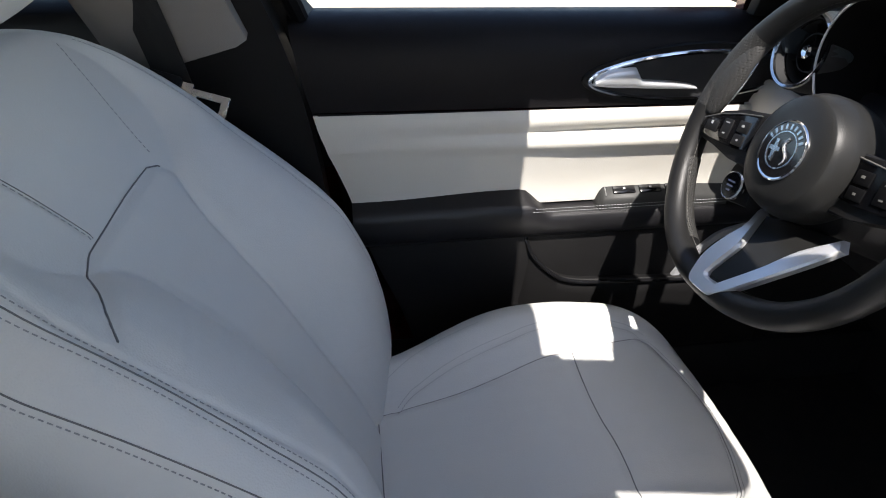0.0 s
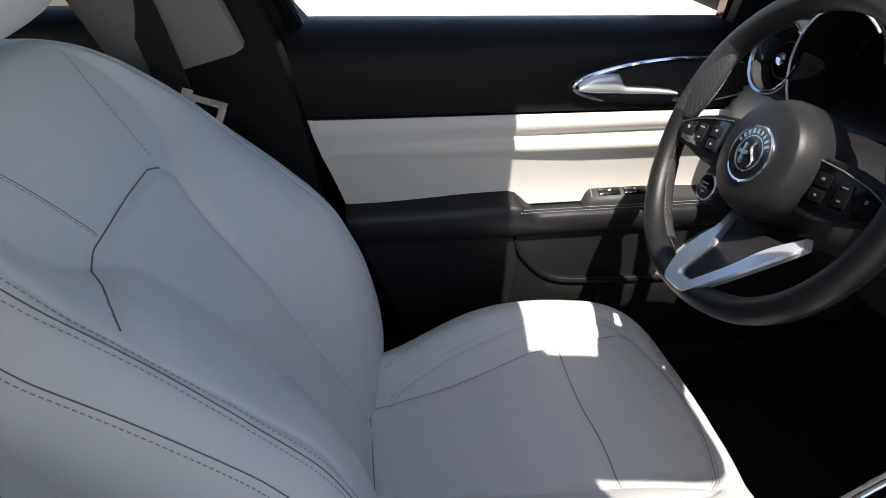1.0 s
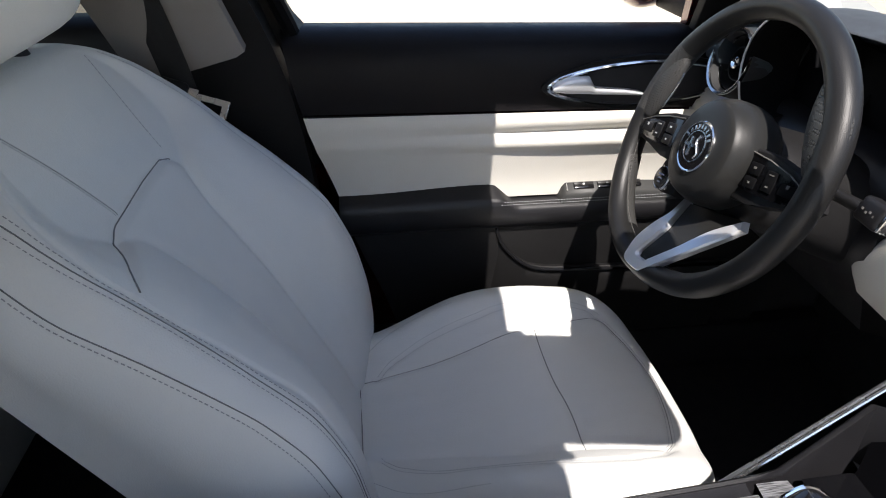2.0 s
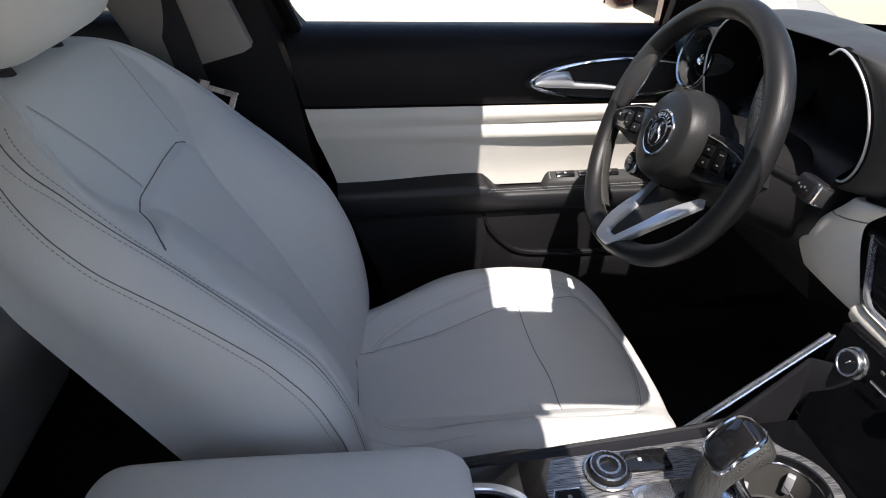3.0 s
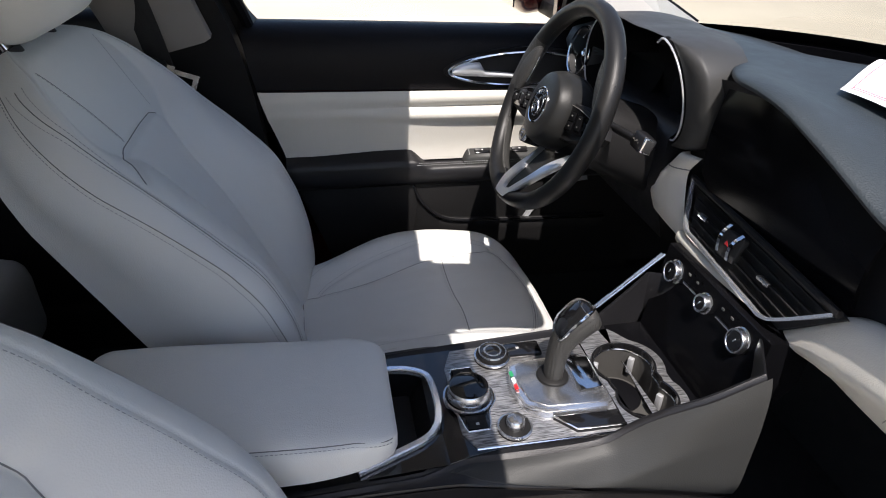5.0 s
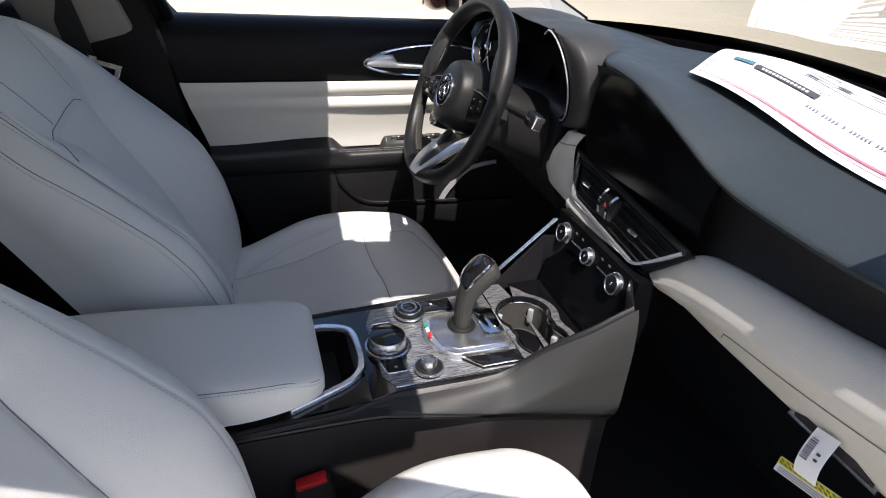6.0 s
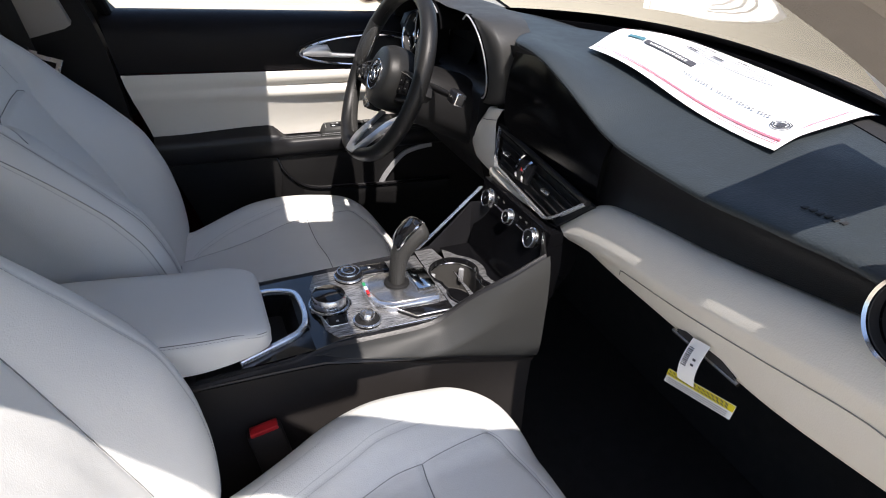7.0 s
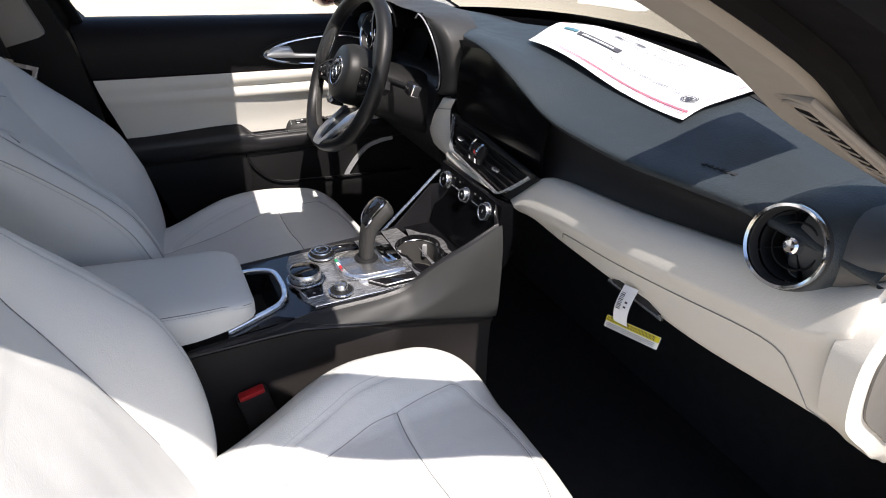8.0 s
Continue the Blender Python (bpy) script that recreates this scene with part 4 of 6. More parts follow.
part("bin_rim", sweep([on_top(p.x, p.y, 0.004) for p in rim], [(-0.0045, -0.003), (0.0045, -0.003), (0.0045, 0.0025), (0.003, 0.0040), (-0.003, 0.0040), (-0.0045, 0.0025)]), BRIGHT, console, "silver bin rim")

# padded armrest lid
def arm_section(x):
    e = math.sqrt(max(0.0, 1 - max(0.0, (x - 0.045) / 0.062) ** 2)) if x > 0.045 else 1.0
    rear = math.sqrt(max(0.0, 1 - max(0.0, (-0.22 - x) / 0.045) ** 2)) if x < -0.22 else 1.0
    e = max(0.03, min(e, rear))
    zt = 0.714 - 0.020 * sstep(-0.2, 0.1, x)
    half = 0.098 * (0.70 + 0.30 * e)
    lo = 0.640 + 0.012 * sstep(0.0, 0.1, x)
    pts = []
    for j in range(33):
        a = math.pi * j / 32
        yy = math.copysign(abs(math.cos(a)) ** 0.38, math.cos(a)) * half
        zz = lo + 0.022 + (zt - lo - 0.022) * e * abs(math.sin(a)) ** 0.5
        pts.append(Vector((x, yy, zz)))
    pts += [Vector((x, -half * 0.98, lo)), Vector((x, half * 0.98, lo))]
    return pts


lid = part("armrest", loft([arm_section(-0.265 + 0.372 * i / 70) for i in range(71)]), LEATHER, console, "pale grey padded leather armrest lid", sharp=1.2)
lid_line = [arm_section(-0.24 + 0.340 * i / 55)[26].lerp(arm_section(-0.24 + 0.340 * i / 55)[30], 0.9 * sstep(0.055, 0.100, -0.24 + 0.340 * i / 55)) for i in range(56)]
part("seam", tube([p + Vector((0.0003, -0.0002, -0.0002)) for p in lid_line], 0.0006, 6), SEAM, lid)
part("stitching", stitches([p + Vector((-0.0005, -0.003, -0.0028)) for p in lid_line], 0.005, 0.0012), FINE_THREAD, lid)


def knob(name, x, y, r, h, base_r, mats, label, z=None, ring=True):
    z = top_z(x) + 0.005 if z is None else z
    o = part(name, lathe([(0, 0), (base_r, 0), (base_r, 0.004), (base_r - 0.002, 0.006), (r + 0.002, 0.006), (0, 0.006)], (x, y, z), (0, 0, 1)), mats[0], console, label)
    part("grip", lathe([(0, 0.006), (r, 0.006), (r + 0.0006, h * 0.5), (r, h - 0.002), (r - 0.0015, h), (r - 0.003, h), (0, h - 0.0005)], (x, y, z), (0, 0, 1), 48), mats[1], o)
    part("cap", lathe([(0, h - 0.001), (r - 0.0014, h - 0.001), (r - 0.0016, h + 0.0006), (r - 0.004, h + 0.0018), (0, h + 0.0026)], (x, y, z), (0, 0, 1)), mats[2], o)
    if ring:
        part("ring", lathe([(base_r - 0.0015, 0.0035), (base_r + 0.0008, 0.0035), (base_r + 0.0008, 0.006), (base_r - 0.0015, 0.0066)], (x, y, z), (0, 0, 1)), SATIN, o)
    return o


rot = knob("rotary_controller", 0.205, -0.002, 0.0262, 0.023, 0.031, (GLOSS_BLACK, SATIN, GLOSS_BLACK), "large silver-rimmed rotary controller")
for s in (-1, 1):
    part("button", rbox((0.207, -0.002 + s * 0.042, top_z(0.2) + 0.007), (0.024, 0.022, 0.0016), 0.0006), BLACK_PLASTIC, rot)
    part("mark", rbox((0.207, -0.002 + s * 0.046, top_z(0.2) + 0.0080), (0.004, 0.0034, 0.0006), 0), DIM_MARK, rot)
km = knob("mode_knob", 0.2545, 0.068, 0.0195, 0.0125, 0.0240, (BLACK_PLASTIC, BLACK_PLASTIC, GLOSS_BLACK), "black drive mode knob")
part("inner_ring", lathe([(0.0095, 0.0120), (0.0130, 0.0120), (0.0125, 0.0146), (0.0100, 0.0146)], (0.2545, 0.068, top_z(0.26) + 0.005), (0, 0, 1)), SATIN, km)
rim_line = [(0.0155, -0.050), (0.013, -0.056), (-0.013, -0.056), (-0.0155, -0.050), (-0.020, -0.026), (-0.0315, -0.010), (-0.0325, 0.0), (-0.0315, 0.010), (-0.020, 0.026), (-0.0155, 0.050), (-0.013, 0.056), (0.013, 0.056), (0.0155, 0.050), (0.020, 0.026), (0.0315, 0.010), (0.0325, 0.0), (0.0315, -0.010), (0.020, -0.026)]
part("control_plate", prism([(0.207 + px, -0.002 + py) for px, py in rim_line], 0.003, lambda a, b, c: on_top(a, b, c + 0.0032)), GLOSS_BLACK, rot, "gloss black control plate")
part("button_rim", tube([on_top(0.207 + px, -0.002 + py, 0.0036) for px, py in rim_line], 0.0011, 6, closed=True), SATIN, rot)
part("edge", lathe([(0.0178, 0.0122), (0.0196, 0.0122), (0.0190, 0.0138), (0.0178, 0.0138)], (0.2545, 0.068, top_z(0.26) + 0.005), (0, 0, 1)), SATIN, km)
kn = knob("volume_knob", 0.2495, -0.062, 0.0110, 0.0185, 0.0205, (BLACK_PLASTIC, SATIN, DULL_METAL), "small silver volume knob")

# gear selector
GX, GY = 0.324, 0.004
plate = [(0.268, 0.038), (0.290, 0.047), (0.370, 0.046), (0.381, 0.034), (0.381, -0.046), (0.370, -0.056), (0.292, -0.052), (0.268, -0.036), (0.260, 0.0)]
sel = part("selector_plate", prism(plate, 0.016, lambda a, b, c: on_top(a, b, c + 0.017 - 0.004 * abs(b) / 0.05), 0.005), PLATE, console, "polished gear selector plate")
part("plate_top", prism([(x + (0.322 - x) * 0.16, y + (-0.003 - y) * 0.14) for x, y in plate], 0.003, lambda a, b, c: on_top(a, b, c + 0.0182 - 0.004 * abs(b) / 0.05), 0.0008), DULL_METAL, sel, "satin grey selector top")
part("inlay", prism([(0.344, 0.032), (0.374, 0.030), (0.374, -0.028), (0.344, -0.030)], 0.003, lambda a, b, c: on_top(a, b, c + 0.0196), 0.001), CHROME, sel, "bright inlay")
for k, (col, y0) in enumerate(((GREEN, 0.02), (WHITE_MARK, 0.008), (RED, -0.004))):
    part("stripe", rbox((0.2660, y0 - 0.004, top_z(0.28) + 0.0205), (0.0045, 0.009, 0.001), 0, Euler((0, radians(-15), radians(3))).to_matrix()), col, sel)
part("boot_ring", lathe([(0, 0), (0.0215, 0), (0.0205, 0.004), (0.0175, 0.006), (0, 0.006)], (GX - 0.006, GY, top_z(GX) + 0.018), (0, 0, 1)), BLACK_PLASTIC, sel)
rings = []
axis = spline([(GX - 0.006, GY, 0.662), (GX - 0.005, GY, 0.69), (GX - 0.001, GY, 0.715), (GX + 0.008, GY, 0.735), (GX + 0.024, GY, 0.752), (GX + 0.040, GY, 0.762)], 14)
size = [(0, 0.0145), (0.25, 0.0155), (0.45, 0.0180), (0.7, 0.0215), (0.88, 0.0220), (0.97, 0.017), (1.0, 0.007)]
lv = part("gear_lever", sweep(axis, circle(1, 20, 0.86), up=(-1, 0, 0.6), scale=lambda t: lerp_table(size, t)), PERF, sel, "black leather gear lever", sharp=2)
capo = []
for i, p in enumerate(axis):
    t = i / (len(axis) - 1)
    if t > 0.44:
        capo.append((p, lerp_table(size, t)))
CAP_UP = Vector((-0.62, 0, 0.78))
cap_path = [p + CAP_UP * (r * 0.76) for p, r in capo]


def cap_half(t):
    return 0.0172 * (max(0.0, 1 - abs(2 * t - 0.96) ** 4)) ** 0.5 + 0.0008


part("cap", sweep(cap_path, [(c, 0.30 * d) for c, d in circle(1, 18)], up=CAP_UP, scale=lambda t: cap_half(t)), GLOSS_BLACK, lv, "gloss black cap", sharp=2)
loop = [cap_path[i] + Vector((0, sg * (cap_half(i / (len(cap_path) - 1)) + 0.0005), 0)) + CAP_UP * 0.001 for sg, seq in ((1, range(len(cap_path))), (-1, range(len(cap_path) - 1, -1, -1))) for i in seq]
part("cap_line", tube([cap_path[-9] + Vector((0, y, 0)) + CAP_UP * (0.30 * cap_half(0.72) * math.sqrt(1 - (y / 0.0165) ** 2) + 0.0002) for y in (-0.013, -0.008, 0.0, 0.008, 0.013)], 0.0006, 6), SATIN, lv)
part("trim", tube(loop, 0.0019, 6, closed=True), CHROME, lv, "chrome cap edge")
for s in (-1, 1):
    part("stitching", stitches([p + Vector((0.0, s * lerp_table(size, i / (len(axis) - 1)) * 0.96, 0)) for i, p in enumerate(axis[:-8])], 0.004, 0.0012), PALE_THREAD, lv)
part("key_slot", rbox((0.30, 0.075, top_z(0.3) + 0.008), (0.05, 0.028, 0.008), 0.003), GLOSS_BLACK, console, "black parking brake switch")
part("mark", rbox((0.292, 0.075, top_z(0.3) + 0.0123), (0.004, 0.004, 0.0006), 0), DIM_MARK, console)

pocket_o = part("ash_pocket", prism([(0.300, -0.056), (0.381, -0.058), (0.383, -0.083), (0.322, -0.081)], 0.008, lambda a, b, c: on_top(a, b, c + 0.0085), 0.0015), GLOSS_BLACK, console, "gloss black pocket beside the lever")
part("edge", tube([on_top(a, b, 0.0085) for a, b in ((0.300, -0.056), (0.322, -0.081), (0.383, -0.083))], 0.0013, 6), CHROME, pocket_o)

# cup holders: two wells that run into each other, in a brushed surround
CUPS = ((0.427, 0.022, 0.0400), (0.430, -0.044, 0.0365))
CUP_MID = (0.4285, -0.0115)


def cup_reach(a, grow=0.0):
    """Distance from the middle to the edge of the joined wells at an angle."""
    dx, dy, best = math.cos(a), math.sin(a), 0.0
    for cx, cy, r in CUPS:
        ox, oy = CUP_MID[0] - cx, CUP_MID[1] - cy
        b, c = ox * dx + oy * dy, ox * ox + oy * oy - (r + grow) ** 2
        if b * b - c > 0:
            best = max(best, -b + math.sqrt(b * b - c))
    return max(best, 0.0325 + grow)


def cup_ring(h, grow=0.0):
    return [on_top(CUP_MID[0] + cup_reach(2 * math.pi * k / 96, grow) * math.cos(2 * math.pi * k / 96), CUP_MID[1] + cup_reach(2 * math.pi * k / 96, grow) * math.sin(2 * math.pi * k / 96), h) for k in range(96)]


frame_ring = []
for k in range(96):
    dx, dy = math.cos(2 * math.pi * k / 96), math.sin(2 * math.pi * k / 96)
    far = min((0.497 if dx > 0 else 0.386) - CUP_MID[0] if abs(dx) < 1e-6 else ((0.497 if dx > 0 else 0.386) - CUP_MID[0]) / dx, 9 if abs(dy) < 1e-6 else ((0.110 if dy > 0 else -0.104) - CUP_MID[1]) / dy)
    slim_band = far + (min(far, cup_reach(2 * math.pi * k / 96, 0.016)) - far) * sstep(-0.1, 0.35, dx)
    frame_ring.append((on_top(CUP_MID[0] + slim_band * dx, CUP_MID[1] + slim_band * dy, 0.0026), on_top(CUP_MID[0] + far * dx, CUP_MID[1] + far * dy, 0.0008)))
holder = part("cup_holder", loft([cup_ring(0.0035, 0.004), [a for a, b in frame_ring]], caps=(False, False)), BRUSHED, console, "brushed metal cup holder surround")
part("surround_base", loft([[a - Vector((0, 0, 0.0012)) for a, b in frame_ring], [b for a, b in frame_ring]], caps=(False, False)), SCREEN, holder)
part("cup_collar", loft([cup_ring(0.0036, 0.0042), cup_ring(0.0062, 0.0030), cup_ring(0.0058, 0.0006), cup_ring(-0.004, -0.0004)], caps=(False, False)), GLOSS_BLACK, holder, "gloss black cup holder collar")
part("cup_rim", tube([p for p in cup_ring(-0.0035, -0.0004)], 0.0011, 6, closed=True), CHROME, holder, "chrome cup rim")
part("cup_well", loft([cup_ring(-0.004, -0.0002), cup_ring(-0.020, -0.0010), cup_ring(-0.054, -0.0026)], caps=(False, True)), CUP_LINING, holder, "dark grey cup well", sharp=0.9)
for cx, cy, r in CUPS:
    # Black disc puts the shade of a deeper well into the floor colour.
    part("cup_floor_shade", lathe([(0.0, 0.002), (r - 0.009, 0.002), (r - 0.006, 0.0), (0.0, 0.0)], (cx, cy, top_z(cx) - 0.050), (0, 0, 1)), RUBBER, holder, "black disc for the shade on the cup floor")
    for a in (0.75, 2.5) if cy > 0 else (0.5, -0.9):
        part("tab", rbox((cx + (r - 0.004) * math.cos(a), cy + (r - 0.004) * math.sin(a), top_z(cx) - 0.020), (0.007, 0.0085, 0.026), 0.0015, Euler((0, 0, a)).to_matrix()), SILVER, holder, "pale grey holding tab")


def wing_pad(s, t):
    """Padded skin on the passenger flank of the console, rounded at its rear end."""
    x = 0.160 + 0.347 * s
    ring = console_ring(x)
    hi, lo_ = ring[15].z + 0.001, ring[13].z + 0.006
    k = math.sqrt(max(0.0, 1 - (1 - min(1.0, s / 0.05)) ** 2))
    z = (hi + lo_) / 2 + (t - 0.5) * (hi - lo_) * k
    e = max(abs(2 * t - 1), 1 - k)
    f = max(0.0, min(1.0, (z - ring[13].z) / (ring[15].z - ring[13].z)))
    y = ring[13].y + (ring[15].y - ring[13].y) * f ** 1.6
    g = max(0.0, min(1.0, (z - ring[14].z) / max(0.001, ring[15].z - ring[14].z)))
    y = min(y, ring[14].y + (ring[15].y - ring[14].y) * g)
    return Vector((x, y - 0.0026 - 0.0062 * (1 - e ** 6), z))


part("wing_pad", patch(wing_pad, 40, 16), FLANK, console, "padded black console flank", sharp=1.5)
# bright strip on the driver side wing
for dy, rr in ((0.0, 0.0022), (0.007, 0.0026)):
    ws = [Vector((0.362 + 0.166 * i / 20, 0.138 + dy, 0.600 + 0.925 * (0.166 * i / 20 - 0.004) + 0.002 - 0.5 * dy)) for i in range(21)]
    part("wing_strip", tube(ws, rr, 8), SATIN, console, "satin metal strip")


# ---------------------------------------------------------------- dashboard
dash = thing("dashboard", "black grained dashboard with pale leather lower trim and round vents", "dashboard", (0.7, 0, 0.6))
EDGE = [(-0.70, 0.955), (-0.52, 0.964), (-0.43, 0.957), (-0.31, 0.948), (-0.20, 0.950), (-0.145, 0.958), (-0.09, 0.976), (-0.037, 0.994), (0.05, 1.017), (0.10, 1.021), (0.15, 1.017), (0.20, 1.010), (0.25, 1.006), (0.30, 1.006), (0.407, 1.008), (0.53, 1.010), (0.62, 0.985), (0.70, 0.965)]


def edge_x(y):
    return 0.5560 + 0.074 * sstep(0.10, 0.27, y) - 0.05 * sstep(0.56, 0.64, y)


def pad_z(x, y):
    e = lerp_table(EDGE, y)
    plateau = 0.986 + 0.012 * sstep(-0.3, 0.1, y) + 0.014 * sstep(0.1, 0.3, y) - 0.015 * sstep(0.40, 0.7, abs(y)) + (0.06 + 0.08 * sstep(-0.4, 0.05, y) - 0.28 * sstep(0.05, 0.35, y)) * (min(x, 0.83) - 0.67)
    t = sstep(0.0, 0.15, x - edge_x(y))
    return e + (plateau - e) * t - 0.02 * sstep(0.80, 0.95, x)


def pad_at(s, t):
    y = max(-0.672, -0.705 + 1.41 * s)
    x0, x1 = edge_x(y), 0.945 - 0.22 * (y / 0.66) ** 2
    x = x0 + (x1 - x0) * t
    z = pad_z(x, y)
    if t < 0.10:
        q = 1 - t / 0.10
        z -= 0.009 * (1 - math.sqrt(max(0, 1 - q * q)))
    return Vector((x, y, z))


rows = [[pad_at(i / 90, (j / 60) ** 1.35) for i in range(91)] for j in range(61)]
lip_rows = [[Vector((p.x + dx, p.y, p.z - dz)) for p in rows[0]] for dx, dz in ((0.016, 0.009), (0.008, 0.008), (0.003, 0.0055), (0.0006, 0.0028))]
part("top_pad", loft(lip_rows + rows, ring_closed=False), BLACK_PAD, dash, "black grained soft dash top")


for k in range(6):
    ex, ey = 0.602 + 0.001 * (k % 2), -0.425 - 0.0085 * k
    part("letter_bar", rbox((ex, ey, pad_z(ex, ey) + 0.0004), (0.009, 0.0052, 0.0012), 0.0004), MATT_BLACK, dash)


def defrost(s, t):
    y = 0.50 - 1.0 * s
    x = 0.945 - 0.22 * (y / 0.66) ** 2 - 0.004 - (0.02 + 0.07 * sstep(0.0, 0.5, s)) * t
    return Vector((x, y, pad_z(x, y) + 0.0015 + 0.002 * math.sin(math.pi * t)))


part("defroster_panel", thick(patch(defrost, 40, 6), 0.003), MATT_BLACK, dash, "black defroster outlet strip")


def trim_top(y):
    return lerp_table([(-0.74, 0.955), (-0.68, 0.945), (-0.62, 0.915), (-0.54, 0.902), (-0.35, 0.868), (-0.16, 0.842), (-0.138, 0.834), (-0.10, 0.802), (-0.068, 0.770)], y)


# dark recessed band between pad and trim
def band_at(s, t):
    y = -0.70 + 0.95 * s
    zt, zb = pad_at((y + 0.705) / 1.41, 0).z - 0.010, max(0.83, trim_top(y)) - 0.006
    return Vector((0.588 + 0.014 * math.sin(math.pi * t), y, zt + (zb - zt) * t))


part("dark_band", patch(band_at, 50, 8), BLACK_SKIN, dash, "black recessed dash band")
part("inner_body", rbox((0.80, 0, 0.83), (0.32, 1.36, 0.20), 0.02), CARPET, dash)

# pale lower trim, passenger side
def trim_sec(y):
    zt = trim_top(y)
    zb = lerp_table([(-0.74, 0.770), (-0.63, 0.758), (-0.45, 0.741), (-0.22, 0.741), (-0.10, 0.746), (-0.065, 0.748)], y)
    q = min(1.0, (zt - zb) / 0.095)
    zc = zt - 0.052 * q
    return [(0.592, zt - 0.001), (0.582, zt), (0.572, zt - 0.004 * q), (0.5610, zt - 0.018 * q), (0.5565, zt - 0.036 * q), (0.5530, zc + 0.004 * q), (0.5530, zc - 0.004 * q), (0.563, zc - 0.020 * q), (0.572, (zc + zb) / 2), (0.580, zb + 0.012 * q), (0.587, zb + 0.003 * q),
            (0.60, zb), (0.66, zb + 0.004)]


part("lower_trim", loft([[Vector((x + 0.075 * max(0.0, (-0.655 - y) / 0.08) ** 2, y, z)) for x, z in trim_sec(y)] for y in [-0.672 + 0.604 * i / 80 for i in range(81)]]), LEATHER_TRIM, dash,
     "pale leather lower dash trim", sharp=1.5)


def trim_face(y, f, lift=0.001):
    """A point on the trim, f from its crest (0) to its bottom (1)."""
    sec = trim_sec(y)
    k = f * 4
    i = min(3, int(k))
    a, b = sec[6 + i], sec[7 + i]
    return Vector((a[0] + (b[0] - a[0]) * (k - i) - lift, y, a[1] + (b[1] - a[1]) * (k - i)))


gap = [trim_face(-0.215, 0.62), trim_face(-0.222, 0.42)] + [trim_face(-0.23 - 0.33 * i / 20, 0.36 - 0.02 * i / 20) for i in range(21)] + \
      [trim_face(-0.580, 0.345), trim_face(-0.598, 0.37), trim_face(-0.612, 0.43), trim_face(-0.630, 0.60), trim_face(-0.648, 0.80), trim_face(-0.668, 0.98)]
part("glovebox_gap", tube(gap, 0.0007, 6), PALE_SEAM, dash, "fine glovebox shut line")
# No hollow is cut; a dark plate on the trim stands for its shade.
gh = part("recess_shade_plate", prism([(-0.335, 0.0), (-0.350, 0.007), (-0.41, 0.008), (-0.435, 0.0), (-0.41, -0.006), (-0.35, -0.005)], 0.004, lambda a, b, c: trim_face(a, 0.78, 0.003) + Vector((-c * 0.6, 0, b))), MATT_BLACK, dash,
     "dark plate for the shaded glovebox handle recess")
part("latch", tube([trim_face(-0.33 - 0.11 * i / 10, 0.90, 0.006) for i in range(11)], 0.0028, 8), DULL_METAL, gh, "satin glovebox latch")

# trim on the driver side of the vents
def along(pts, t):
    """Point at t on a polyline of (t, x, y, z)."""
    return Vector([lerp_table([(p[0], p[n]) for p in pts], t) for n in (1, 2, 3)])


K_IN = [(0, 0.580, 0.187, 0.876), (0.35, 0.584, 0.213, 0.842), (1, 0.5535, 0.143, 0.770)]
K_OUT = [(0, 0.577, 0.238, 0.866), (0.7, 0.576, 0.294, 0.785), (1, 0.577, 0.274, 0.757)]


def knee(s, t):
    p = along(K_IN, t).lerp(along(K_OUT, t), s)
    p.x -= 0.010 * math.sin(math.pi * s) ** 0.7 * math.sin(math.pi * (0.1 + 0.85 * t))
    return p


krows = [[knee(i / 16, j / 24) for i in range(17)] for j in range(25)]
krows = [[p + Vector((0.03, 0, -0.004)) for p in krows[0]], [p + Vector((0.004, 0, 0.0025)) for p in krows[0]]] + krows + [[p + Vector((0.004, 0, -0.003)) for p in krows[-1]], [p + Vector((0.04, 0, 0.0)) for p in krows[-1]]]
krows = [r + [r[-1] + Vector((0.004, 0.003, 0)), r[-1] + Vector((0.04, 0.004, 0))] for r in krows]
part("knee_trim", loft(krows, ring_closed=False), LEATHER_TRIM, dash, "pale leather trim beside the column", sharp=1.2)
part("seam", tube([knee(k / 12, 0.26 - 0.06 * k / 12) - Vector((0.0003, 0, 0)) for k in range(13)], 0.0010, 6), SEAM, dash)

# strip under the vents
vs_path = spline([(0.556, 0.150, 0.778), (0.5545, 0.125, 0.776), (0.554, 0.08, 0.774), (0.5545, 0.0, 0.768), (0.5545, -0.04, 0.763), (0.556, -0.068, 0.760), (0.562, -0.082, 0.758)], 8)
part("vent_strip", sweep(vs_path, [(-0.006, -0.014), (0.006, -0.014), (0.010, -0.008), (0.010, 0.001), (0.006, 0.006), (-0.006, 0.006)], up=(0, 0, 1)), LEATHER_TRIM, dash, "pale leather strip under the vents")

# centre vents
TL, TR, BL, BR_ = Vector((0.588, 0.205, 0.842)), Vector((0.558, -0.138, 0.840)), Vector((0.553, 0.145, 0.791)), Vector((0.545, -0.070, 0.776))
cn = (TR - TL).cross(BL - TL).normalized()
if cn.x > 0:
    cn = -cn


def quad(s, t, lift=0.0):
    """Point on the vent face: s from the driver side, t down."""
    return TL.lerp(TR, s).lerp(BL.lerp(BR_, s), t) + cn * lift


vent = part("centre_vent", loft([[quad(0, 0, -0.05), quad(1, 0, -0.05), quad(1, 1, -0.03), quad(0, 1, -0.03)], [quad(0, 0, -0.012), quad(1, 0, -0.012), quad(1, 1, -0.012), quad(0, 1, -0.012)]]), MATT_BLACK, dash, "black centre air vents")
